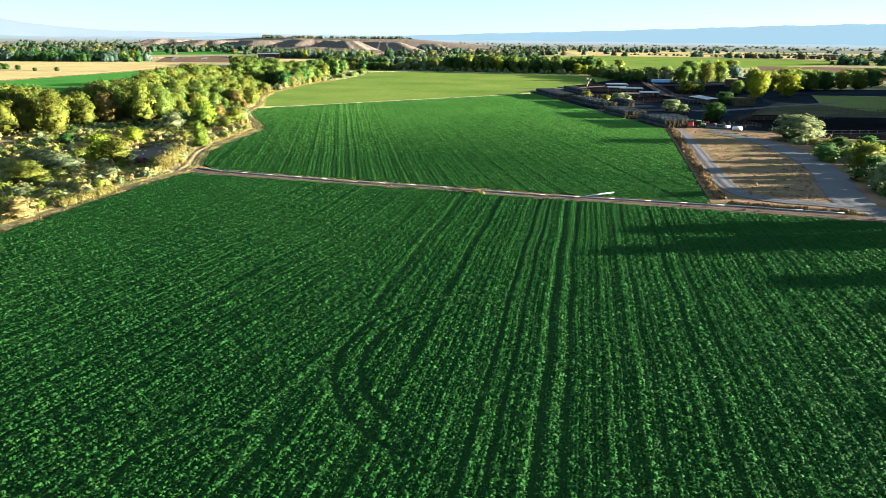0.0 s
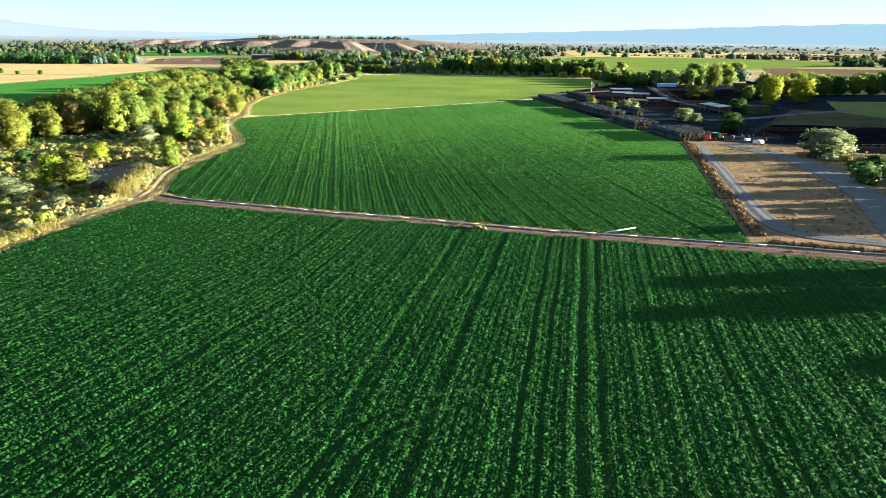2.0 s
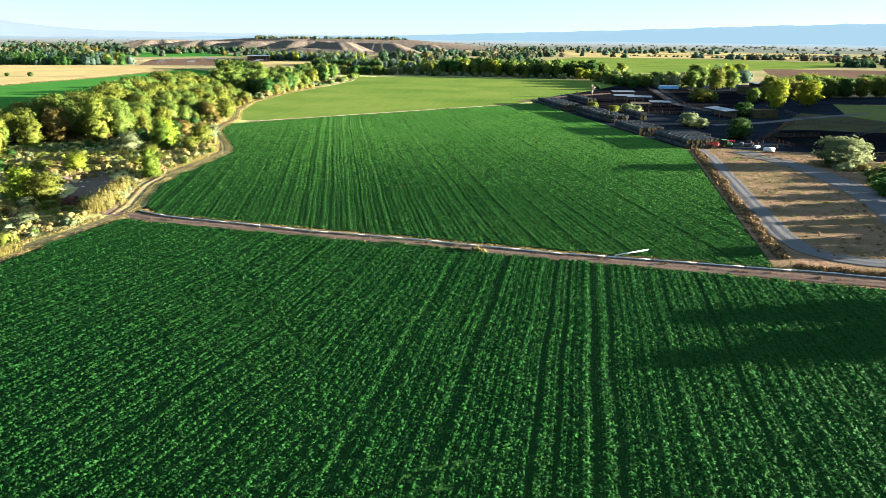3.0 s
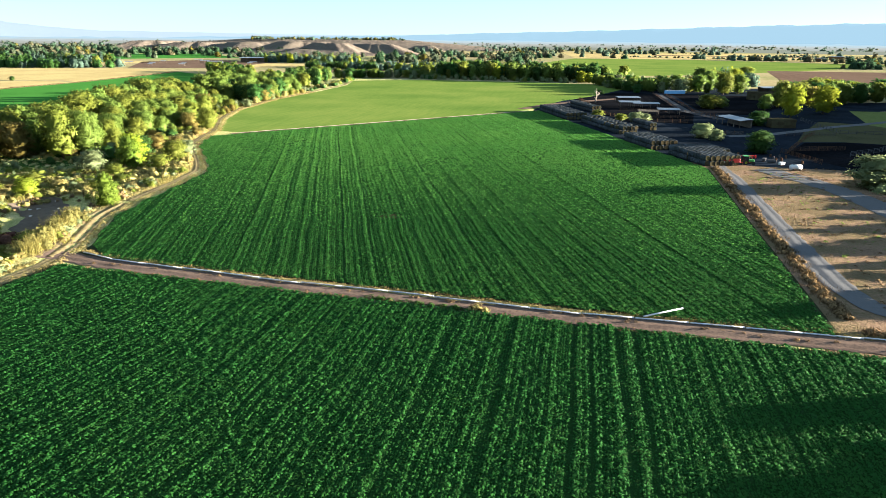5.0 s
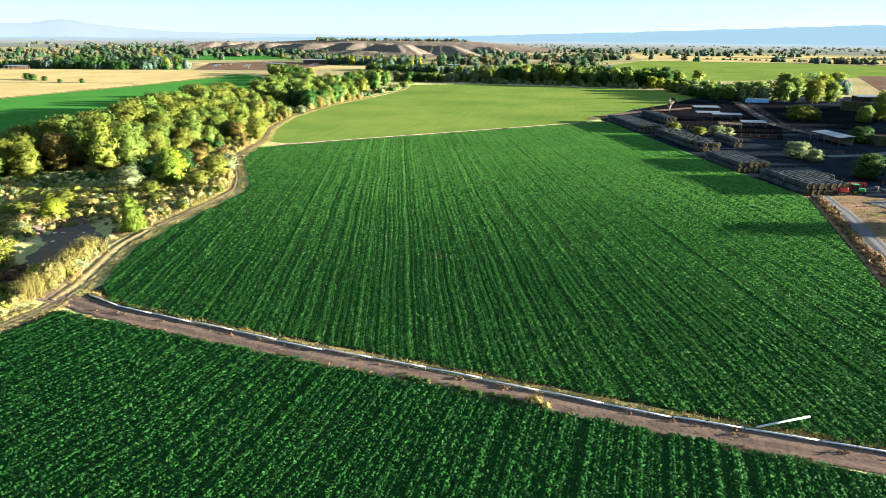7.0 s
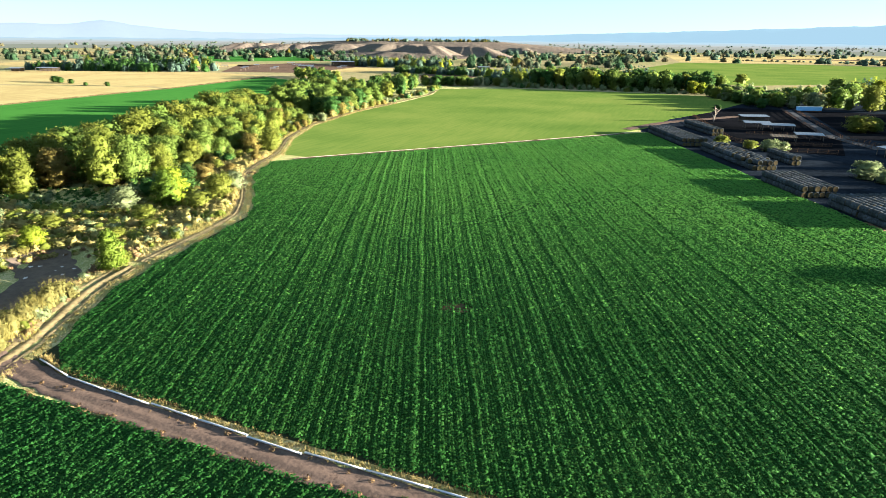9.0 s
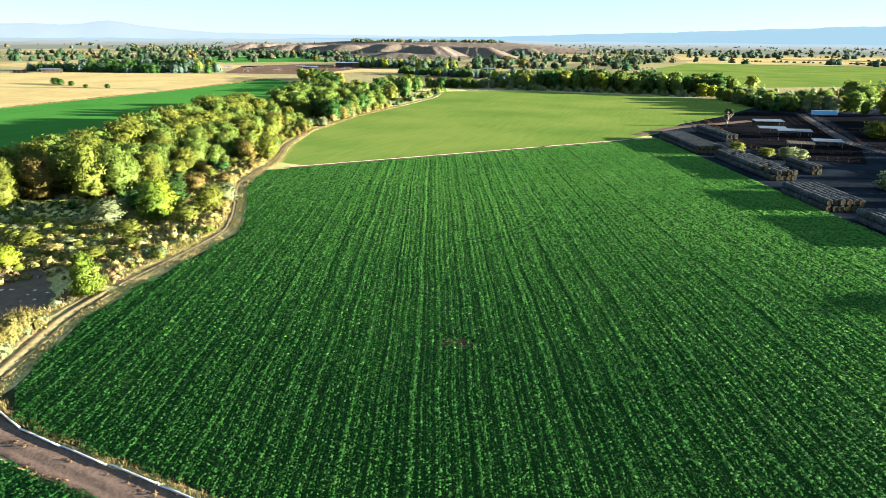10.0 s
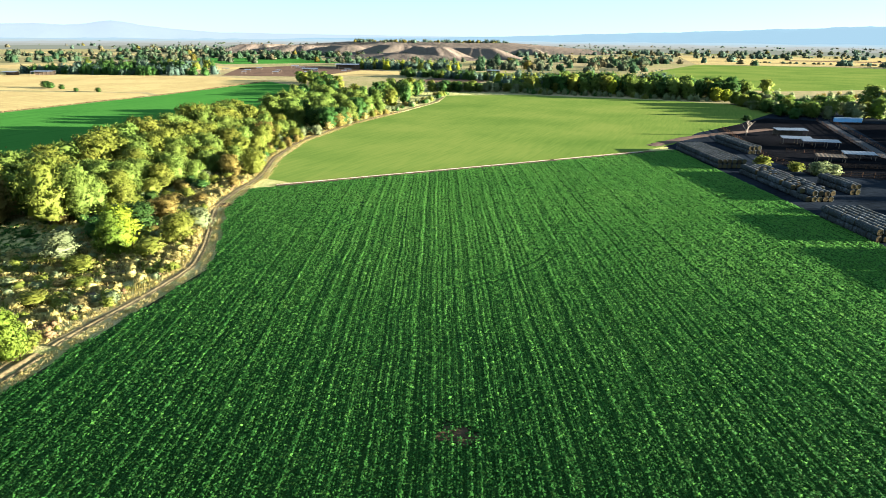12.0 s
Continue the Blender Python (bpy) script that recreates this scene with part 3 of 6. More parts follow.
sheet("weedy_ground", [(60, 289), (76, 294), (92, 292), (110, 297), (132, 292), (176, 289), (180, 316), (116, 326), (106, 350), (86, 356), (70, 318)], -0.008, M["weedy"], "weedy green and brown rough ground", "rough ground")
sheet("dry_paddock", [(28.6, 136), (36, 134), (41, 137), (45, 150), (47.5, 166), (47.5, 184), (44, 203), (37, 212), (28, 216)], 0.0, M["drygrass"], "mown brown dry grass paddock", "paddock")
ribbon("dirt_road", [(-101, 121), (-93, 121.2), (-86, 120.2), (-72, 119.5), (-54, 118.9), (-38, 118.7), (-23, 118.8), (-10, 119), (3, 119.7), (20, 120.3), (36, 120.6), (52, 119.5), (75, 117)], 3.7, M["dirt"], "pinkish bare dirt farm track with wheel ruts", ruts=0.05, wander=0.3)
ribbon("gravel_road", [(24.5, 238), (26.0, 214), (26.2, 180), (26.4, 158), (26.8, 141), (28.5, 133), (33, 130), (42, 129.5), (52, 127), (64, 122)], 4.2, M["gravel"], "grey gravel farm road", lift=0.1)
ribbon("gravel_road", [(36, 232), (44, 220), (49, 208), (52.5, 190), (53.5, 175), (52.5, 160), (49.5, 144), (48, 131), (52, 120), (58, 108)], 7.4, M["gravel"], "grey gravel farm road along paddock", lift=0.09)
for y0_, y1_, out_, wide_, rut_ in ((-20, 124, 1.5, 2.6, 0.04), (120, 156, 3.0, 3.8, 0.13), (154, 520, 2.6, 1.9, 0.06)):
    ribbon("dirt_track", [(edge(y) - out_, y) for y in np.arange(y0_, y1_, 4.0)], wide_, M["path"], "two-rut dirt track along field edge", lift=0.06 + rut_ * 0.4, ruts=rut_, wander=0.25)
# the bank's shade on this flat is put into its dark colour
ribbon("dirt_track", [(-138, 152), (-129, 151), (-121, 147), (-115, 139), (-107, 129), (-99, 121)], 9.5, M["mud"], "dirt turnout in a sunken flat among scrub with shade painted in", lift=0.12, ruts=0.03, wander=0.8)
ribbon("dirt_track", [(-205, 150), (-180, 149), (-160, 140), (-150, 140)], 6, M["path"], "pale dirt path among scrub", lift=0.12, ruts=0.03, wander=0.8)
ribbon("concrete_lane", [(27, 486), (29, 440), (33, 378), (45, 350)], 5, M["concrete"], "pale concrete feed lane between pens", ruts=0.01, wander=0.05)
ribbon("dirt_track", [(-48, 364), (-36, 392), (-26, 408), (-12, 424), (0, 440)], 5, M["dirt"], "pale dirt track at field corner", wander=0.5)
ribbon("dirt_track", [(38, 296), (52, 304), (66, 317), (84, 336), (100, 350), (118, 366)], 4, M["gravel"], "grey yard lane", wander=0.4)
tagged(part("bare_strip", sheet("soil_strip", [(-139, 242.6), (-47, 347.5), (-46, 351.5), (-138, 246.6)], 0.03, M["dirt"], "bare dirt strip between fields").data.copy(), M["dirt"]), "bare dirt strip between fields", "dirt strip", kind="structure").location.z = 0.004

# wet hollows in the scrub
for x, y, r in ((-114.5, 158, 2.7), (-119, 170, 2.4), (-122, 179, 2.1)):
    g, n_ = Geo(), 22
    V = [(x, y)]
    for ring in (0.4, 0.75, 1.0):
        V += [(x + ring * r * (0.8 + 0.22 * math.sin(3 * t + x) + 0.1 * math.sin(7 * t)) * math.cos(t), y + ring * r * (1.35 + 0.3 * math.sin(2 * t + y)) * math.sin(t)) for t in [2 * math.pi * q / n_ for q in range(n_)]]
    F = [(0, 1 + q, 1 + (q + 1) % n_) for q in range(n_)] + [(1 + i_ * n_ + q, 1 + (i_ + 1) * n_ + q, 1 + (i_ + 1) * n_ + (q + 1) % n_, 1 + i_ * n_ + (q + 1) % n_) for i_ in range(2) for q in range(n_)]
    g.add([(p, q, float(lie(p, q)) + (0.06 if i_ < 1 + 2 * n_ else -0.02)) for i_, (p, q) in enumerate(V)], F)
    tagged(part("mud_flat", g, M["mud"], smooth=True), "damp grey mud hollow in scrub", "mud", "mud hollows", "structure")

for x, y, r in ((-48.5, 158, 1.6), (-138, 222, 1.9)):
    tagged(part("bare_patch", Geo().add([(x + r * (1.5 + 0.4 * math.sin(3 * t + x)) * math.cos(t), y + r * (1 + 0.3 * math.sin(5 * t)) * math.sin(t), 0.035) for t in [2 * math.pi * q / 18 for q in range(18)]], [tuple(range(18))]), M["patch"]), "bare reddish soil patch in crop", "bare soil", "bare patches", "structure")

# ---- trees and shrubs ----
PROTO = {}


def heart(z, reach, seed, r, segs, fill):
    """The dense inner foliage of a crown: rings of uneven radius at the heights z. Corners, normals and triangles."""
    t = np.arange(segs) * 2 * math.pi / segs
    V, N = [], []
    for q, (zz, rr) in enumerate(zip(z, reach)):
        w = fill * rr * (1 + 0.2 * np.sin(3 * t + zz * 1.3 + seed) + 0.15 * np.sin(5 * t - zz * 2.1) + 0.1 * r.normal(size=segs))
        V.append(np.c_[w * np.cos(t), w * np.sin(t), zz + (0.25 if z[-1] > 2 else 0.05) * r.normal(size=segs)])
        N.append(np.c_[np.cos(t), np.sin(t), np.full(segs, -0.5 + 1.7 * q / (len(z) - 1))] + 0.35 * r.normal(size=(segs, 3)))
    V.append(np.array([[0, 0, z[-1] * 1.05]])), N.append(np.array([[0, 0, 1.0]]))
    F = []
    for q in range(len(z) - 1):
        for k_ in range(segs):
            a_, b_ = q * segs + k_, q * segs + (k_ + 1) % segs
            F += [(a_, b_, b_ + segs), (a_, b_ + segs, a_ + segs)]
    last = (len(z) - 1) * segs
    F += [(last + k_, last + (k_ + 1) % segs, len(z) * segs) for k_ in range(segs)]
    N = np.concatenate(N)
    return np.concatenate(V), N / np.linalg.norm(N, axis=1)[:, None], np.array(F)


def crown(seed, n, leaf, clumps, lo, style):
    """Leaf clumps of a crown ten metres high and eight wide."""
    r = np.random.default_rng(seed)
    z = lo + 0.7 + (9.2 - lo - 0.7) * r.uniform(0, 1, clumps) ** 0.85
    half = (10.2 - lo) / 2
    reach = 3.15 * np.sqrt(np.clip(1 - ((z - lo - half * 0.85) / (half * 1.2)) ** 2, 0.08, 1))
    if style == "tall":
        reach *= np.clip(1.15 - 0.6 * (z - lo) / (10 - lo), 0.4, 1.1)
    ang, rr = r.uniform(0, 2 * math.pi, clumps), reach * r.uniform(0.3, 1.12, clumps) ** 0.6
    cen = np.c_[rr * np.cos(ang), rr * np.sin(ang), z]
    rad = r.uniform(0.6, 1.55, clumps)
    which = r.integers(0, clumps, n)
    u = r.normal(size=(n, 3))
    u /= np.linalg.norm(u, axis=1)[:, None]
    u[:, 2] = np.where(u[:, 2] < -0.3, -0.5 * u[:, 2], u[:, 2])
    pos = cen[which] + u * rad[which][:, None] * (r.uniform(0.45, 1.1, n) + 0.25 * r.uniform(0, 1, n) ** 6)[:, None] * np.array([1, 1, 1.1])
    # the rest of the leaves lie on the uneven outside of the whole crown
    m = int(n * 0.16)
    zz = lo + 0.3 + (9.7 - lo) * r.uniform(0, 1, m)
    wide = 3.5 * np.sqrt(np.clip(1 - ((zz - lo - half * 0.85) / (half * 1.22)) ** 2, 0.04, 1))
    if style == "tall":
        wide *= np.clip(1.15 - 0.6 * (zz - lo) / (10 - lo), 0.4, 1.1)
    t = r.uniform(0, 2 * math.pi, m)
    wide *= (0.85 + 0.2 * np.sin(3 * t + zz * 1.3 + seed) + 0.17 * np.sin(5 * t - zz * 2.1)) * r.uniform(0.6, 1.05, m)
    pos[:m] = np.c_[wide * np.cos(t), wide * np.sin(t), zz]
    u[:m] = np.c_[np.cos(t), np.sin(t), 0.3 * (zz - 4) / 4] + 0.25 * r.normal(size=(m, 3))
    pos[:, 2] = np.maximum(pos[:, 2], 0.15)
    out = pos - np.array([0, 0, lo + (10 - lo) * 0.4])
    out /= np.linalg.norm(out, axis=1)[:, None] + 1e-9
    soft = 0.35 * u + 0.75 * out + 0.14 * r.normal(size=(n, 3))
    soft /= np.linalg.norm(soft, axis=1)[:, None]
    blades_ = leaves(pos, 0.5 * u + 0.4 * out + 0.8 * r.normal(size=(n, 3)), leaf * r.uniform(0.6, 1.3, n), r, corners=3, wide=0.62)
    zz = np.linspace(lo + 0.6, 8.9, 7)
    wide = 3.3 * np.sqrt(np.clip(1 - ((zz - lo - half * 0.85) / (half * 1.2)) ** 2, 0.06, 1))
    if style == "tall":
        wide *= np.clip(1.15 - 0.6 * (zz - lo) / (10 - lo), 0.4, 1.1)
    Vh, Nh, Fh = heart(zz, wide, seed, r, 9 if n > 1000 else 7, 0.64)
    return np.r_[blades_, Vh], np.r_[np.repeat(soft, 3, 0), Nh], np.r_[np.arange(3 * n).reshape(-1, 3), Fh + 3 * n], cen


def tree_proto(key, name, label, category, material, seed, n=4400, leaf=0.235, clumps=56, lo=0.5, style="round"):
    base = thing(name, label, category)
    V, soft, faces_, cen = crown(seed, n, leaf, clumps, lo, style)
    r = random.Random(seed)
    g = Geo()
    top = 6.5 if lo > 0.8 else 3.0
    trunk = [(0.15 * r.uniform(-1, 1) * q, 0.15 * r.uniform(-1, 1) * q, top * q / 4 - (0.3 if q == 0 else 0)) for q in range(5)]
    g.tube(trunk, [0.32, 0.25, 0.2, 0.14, 0.06], 5, False)
    for c in cen[:: max(1, len(cen) // (8 if n > 1000 else 3))]:
        f = r.uniform(0.25, 0.75)
        s = Vector(trunk[1]).lerp(Vector(trunk[4]), f)
        e = Vector(c)
        g.tube([s, s.lerp(e, 0.5) + Vector((0, 0, 0.35)), e], [0.12 * (1.2 - f), 0.08 * (1.2 - f), 0.02], 3, False)
    part("trunk", g, M["bark"], base, smooth=True)
    me = np_mesh("crown", V, faces_, True)
    me.normals_split_custom_set_from_vertices(soft.tolist())
    part("crown", me, M[material], base)
    PROTO.setdefault(key, []).append([base, False])


for s in range(2):
    tree_proto("mid_green", "cottonwood_tree", "green cottonwood tree with a full uneven crown", "tree", "t_green", 120 + s, n=2300, leaf=0.3)
    tree_proto("mid_lime", "cottonwood_tree", "yellow-green cottonwood tree turning in autumn", "tree", "t_lime", 124 + s, n=2300, leaf=0.3)
    tree_proto("mid_dark", "cottonwood_tree", "dark green cottonwood tree with dense crown", "tree", "t_dark", 128 + s, n=2300, leaf=0.3)
    tree_proto("mid_yellow", "cottonwood_tree", "bright yellow autumn cottonwood tree", "tree", "t_yellow", 132 + s, n=2300, leaf=0.3)
    tree_proto("mid_rust", "cottonwood_tree", "rusty tan autumn cottonwood tree", "tree", "t_rust", 136 + s, n=2300, leaf=0.3)
for s in range(3):
    tree_proto("green", "cottonwood_tree", "green cottonwood tree with a full uneven crown", "tree", "t_green", 20 + s)
    tree_proto("lime", "cottonwood_tree", "yellow-green cottonwood tree turning in autumn", "tree", "t_lime", 30 + s, style="tall" if s == 1 else "round")
    tree_proto("dark", "cottonwood_tree", "dark green cottonwood tree with dense crown", "tree", "t_dark", 40 + s)
for s in range(2):
    tree_proto("yellow", "cottonwood_tree", "bright yellow autumn cottonwood tree", "tree", "t_yellow", 50 + s)
    tree_proto("rust", "cottonwood_tree", "rusty tan autumn cottonwood tree", "tree", "t_rust", 60 + s)
    tree_proto("far_green", "tree", "green tree in a far tree line", "tree", "t_green", 70 + s, n=620, leaf=0.64, clumps=34, lo=0.3)
    tree_proto("far_dark", "tree", "dark green tree in a far tree line", "tree", "t_dark", 74 + s, n=620, leaf=0.64, clumps=34, lo=0.3)
    tree_proto("far_lime", "tree", "yellow-green tree in a far tree line", "tree", "t_lime", 78 + s, n=620, leaf=0.64, clumps=34, lo=0.3)
    tree_proto("far_yellow", "tree", "yellow autumn tree in a far tree line", "tree", "t_yellow", 82 + s, n=620, leaf=0.64, clumps=34, lo=0.3)
    tree_proto("sage", "shrub", "grey-green willow shrub with feathery leaves", "shrub", "t_sage", 90 + s, n=760, leaf=0.38, clumps=30, lo=0.0)
    tree_proto("limebush", "shrub", "yellow-green leafy shrub in dry grass", "shrub", "t_lime", 94 + s, n=760, leaf=0.38, clumps=30, lo=0.0)
    tree_proto("greenbush", "shrub", "dark green bushy leafy shrub", "shrub", "t_dark", 98 + s, n=760, leaf=0.38, clumps=30, lo=0.0)
    tree_proto("goldbush", "shrub", "golden autumn shrub in dry grass", "shrub", "t_gold", 102 + s, n=760, leaf=0.38, clumps=30, lo=0.0)
    tree_proto("rustbush", "shrub", "tan dried-out shrub in scrub", "shrub", "t_rust", 106 + s, n=760, leaf=0.38, clumps=30, lo=0.0)
tree_proto("ball_dark", "cottonwood_tree", "round dark green tree leafy down to ground", "tree", "t_dark", 140, n=3600, leaf=0.26, clumps=80, lo=0.0)
tree_proto("ball_sage", "willow_shrub", "large round grey-green willow shrub", "shrub", "t_sage", 141, n=3400, leaf=0.26, clumps=80, lo=0.0)
tree_proto("ball_lime", "willow_shrub", "large round yellow-green leafy shrub", "shrub", "t_lime", 142, n=3200, leaf=0.26, clumps=80, lo=0.0)
tree_proto("ball_gold", "cottonwood_tree", "small golden yellow autumn cottonwood tree", "tree", "t_yellow", 143, n=3200, leaf=0.26, clumps=80, lo=0.0)
tree_proto("ball_fresh", "cottonwood_tree", "young bright green cottonwood tree by track", "tree", "t_fresh", 144, n=3600, leaf=0.24, clumps=70, lo=0.0, style="tall")
tree_proto("mound_gold", "shrub", "rounded straw coloured bush in dry grass", "shrub", "t_gold", 150, n=1100, leaf=0.4, clumps=60, lo=0.0)
tree_proto("mound_lime", "shrub", "rounded yellow-green bush in dry grass", "shrub", "t_lime", 151, n=1100, leaf=0.4, clumps=60, lo=0.0)
tree_proto("mound_sage", "shrub", "rounded grey-green bush in dry grass", "shrub", "t_sage", 152, n=1100, leaf=0.4, clumps=60, lo=0.0)
tree_proto("redbush", "shrub", "dull red leafless shrub", "shrub", "t_red", 110, n=420, leaf=0.45, clumps=18, lo=0.0)


def plant(key, x, y, h, w, group=""):
    if "mid_" + key in PROTO and (y > 300 or x > 30):
        key = "mid_" + key
    pair = PROTO[key][rng.integers(len(PROTO[key]))]
    ob, used = pair
    z = float(lie(x, y)) - 0.15
    at = pose(x, y, z, 0, 0, float(rng.uniform(0, 360)))
    size = (w / 8.0, w / 8.0, h / 10.0)
    if not used:
        ob.matrix_basis = at @ Matrix.Diagonal((*size, 1))
        bpy.context.view_layer.update()
        pair[1] = True
    else:
        ob = copy_thing(ob, at @ Matrix.Diagonal((*[q / o for q, o in zip(size, ob.scale)], 1)))
    if group:
        ob["group"] = group
    return ob


def wood(path, width, gap, h, mix, group, ratio=0.72, rise=0.0):
    """Trees strewn along a belt, no two nearer than gap."""
    p = np.array(path, dtype=float)
    s = np.r_[0, np.cumsum(np.hypot(*np.diff(p, axis=0).T))]
    done = []
    keys, weights = list(mix), np.array(list(mix.values()), dtype=float)
    for _ in range(int(s[-1] * width / gap**2 * 6)):
        t, o = rng.uniform(0, s[-1]), rng.uniform(-0.5, 0.5) * width
        q = min(np.searchsorted(s, t, side="right") - 1, len(p) - 2)
        d = (p[q + 1] - p[q]) / (s[q + 1] - s[q])
        x, y = p[q] + d * (t - s[q]) + np.array([d[1], -d[0]]) * o
        if all((x - a) ** 2 + (y - b) ** 2 > gap**2 for a, b in done):
            done.append((x, y))
            hh = h * rng.uniform(0.78, 1.1) * (1 - rise * (o / width + 0.5))
            key = keys[rng.choice(len(keys), p=weights / weights.sum())]
            plant("mid_" + key if o < -5 and "mid_" + key in PROTO else key, x, y, hh, hh * ratio * rng.uniform(0.85, 1.2), group)
    return done


def far_woods(name, label, material, spots, n, leaf):
    V, N, F, o = [], [], [], 0
    for x, y, h, w, *up in spots:
        u = rng.normal(size=(n, 3))
        u /= np.linalg.norm(u, axis=1)[:, None]
        u[:, 2] = np.abs(u[:, 2])
        lump = 1 + 0.3 * np.sin(u[:, 0] * 5 + x) * np.sin(u[:, 1] * 5 + y)
        foot = np.array([x, y, float(lie(x, y)) if abs(x) < 300 and y < 560 else (up[0] if up else 0.0)])
        pos = foot + u * lump[:, None] * np.array([w / 2, w / 2, h * 0.85]) * rng.uniform(0.75, 1.05, n)[:, None]
        V.append(leaves(pos, u + 0.5 * rng.normal(size=(n, 3)), leaf * rng.uniform(0.6, 1.3, n) * h / 10, rng, corners=3))
        N.append(np.repeat(u if h > 2.5 else 0.6 * u + np.array([0.0, 0.0, 0.75]), 3, 0))
        F.append(np.arange(o, o + 3 * n).reshape(-1, 3))
        o += 3 * n
        if h > 0.5:
            Vh, Nh, Fh = heart(np.array([0.02, 0.3, 0.62, 0.84]), np.array([0.86, 1.0, 0.82, 0.5]), x, rng, 7 if h > 1.9 else 5, 1.0)
            V.append(foot + Vh * np.array([w * 0.38, w * 0.38, h * 0.8])), N.append(Nh), F.append(Fh + o)
            o += len(Vh)
    V, N, F = np.concatenate(V), np.concatenate(N), np.concatenate(F)
    me = np_mesh(name, V, F, True)
    me.normals_split_custom_set_from_vertices(N.tolist())
    return tagged(part(name, me, M[material]), label, "woods", kind="stuff")


def wood_mass(path, width, gap, h, mix, label):
    """A far wood too dense to tell its trees apart."""
    p = np.array(path, dtype=float)
    s = np.r_[0, np.cumsum(np.hypot(*np.diff(p, axis=0).T))]
    spots_ = {k_: [] for k_ in mix}
    weights = np.array(list(mix.values()), dtype=float)
    for _ in range(int(s[-1] * width / gap**2)):
        t, o = rng.uniform(0, s[-1]), rng.uniform(-0.5, 0.5) * width
        q = min(np.searchsorted(s, t, side="right") - 1, len(p) - 2)
        d = (p[q + 1] - p[q]) / (s[q + 1] - s[q])
        x, y = p[q] + d * (t - s[q]) + np.array([d[1], -d[0]]) * o
        hh = h * rng.uniform(0.65, 1.15)
        spots_[list(mix)[rng.choice(len(mix), p=weights / weights.sum())]].append((x, y, hh, hh * rng.uniform(0.75, 1.15)))
    for k_, v in spots_.items():
        if v:
            far_woods("far_woods", label, k_, v, 280, 0.78)


# the belt of cottonwoods west of the fields
wood([(-176, 200), (-175, 225), (-182, 255), (-193, 283), (-205, 308), (-213, 328)], 32, 5.2, 15.5, dict(green=5.5, lime=6, rust=0.5), "cottonwood belt", 0.9, 0.52)
wood([(-186, 168), (-182, 184), (-180, 198)], 17, 5.4, 14.5, dict(green=3, lime=6, rust=0.5), "cottonwood belt", 0.85, 0.35)
wood([(-240, 148), (-205, 155), (-182, 162)], 20, 6, 13.5, dict(green=3, lime=6, rust=0.3), "cottonwood belt", 0.85)
wood([(-204, 345), (-206, 375), (-212, 405)], 34, 7, 16.5, dict(green=8, dark=1), "cottonwood belt", 0.95, 0.4)
wood([(-228, 420), (-222, 465), (-232, 500), (-245, 540)], 26, 8.5, 11.5, dict(far_dark=5, far_green=4, far_lime=1), "cottonwood belt", 0.85)
wood([(-300, 470), (-292, 510), (-330, 560), (-380, 600)], 20, 9, 9.5, dict(far_dark=4, far_green=3, far_lime=1), "cottonwood belt", 0.9)
for x, y, h, w, key in ((-164, 195, 15.5, 12, "lime"), (-179, 193, 13.5, 11, "lime"), (-160, 200, 13.5, 10, "green"), (-188, 190, 12, 10, "lime"), (-169, 161, 13.5, 11, "lime"), (-179, 160, 14.5, 12, "lime"), (-190, 158, 14, 12, "lime"),
                        (-133, 186, 9.0, 7.5, "ball_fresh"), (-156, 256, 8, 8.5, "ball_lime"), (-160, 250, 7, 7, "rust"), (-156, 235, 5, 4, "green"), (-142, 208, 5.5, 7, "rust"), (-108.6, 149.6, 7.4, 5.4, "ball_fresh"), (-115.6, 126.6, 6.8, 7.0, "ball_lime"), (-119.6, 125.4, 7.6, 6.6, "ball_gold"),
                        (-133, 153, 4.6, 5.5, "yellow"), (-187, 354, 6.5, 7, "rust"), (-183, 314, 5.3, 6.5, "lime"), (-194, 352, 10, 12, "green"), (-190, 365, 6, 7, "rust")):
    plant(key, x, y, h, w)
for x, y, h, w, key in ((-93.5, 79, 3.8, 6, "goldbush"), (-97, 80, 3.4, 5, "limebush"), (-119, 104, 4.2, 8, "ball_lime"), (-124, 108, 4.0, 7, "ball_lime"), (-126, 118, 3.6, 9, "ball_sage"), (-120, 116, 3.0, 8, "ball_sage"), (-133, 120, 3.4, 9, "ball_sage"), (-139.5, 180, 6.0, 8.4, "ball_sage"),
                        (-134, 188.5, 9.0, 8.6, "ball_gold"), (-129.5, 176, 3.6, 5.5, "ball_lime"), (-127, 197, 6.0, 7.5, "ball_lime"), (-124.5, 187, 4.4, 6.5, "limebush"), (-129, 205, 5.0, 7, "sage"), (-139, 197, 7.0, 9, "ball_dark"), (-145, 192, 5, 7, "greenbush"), (-107, 124, 2.4, 4, "redbush"), (-109, 127, 2, 3.4, "redbush"), (-143, 152, 3, 6, "limebush"), (-142, 163, 3.4, 7, "limebush"),
                        (-151, 219, 3.2, 6, "rustbush"), (-145, 222, 2.6, 5, "rustbush"), (-150, 240, 3, 5, "rustbush"), (-139, 200, 2.6, 5, "goldbush"), (-150, 146, 4.0, 7, "greenbush")):
    plant(key, x, y, h, w)
wood([(-183, 322), (-190, 345), (-193, 380), (-197, 425)], 6, 4.6, 3.6, dict(sage=3, rustbush=2, goldbush=2, limebush=1), "scrub bushes", 1.3)
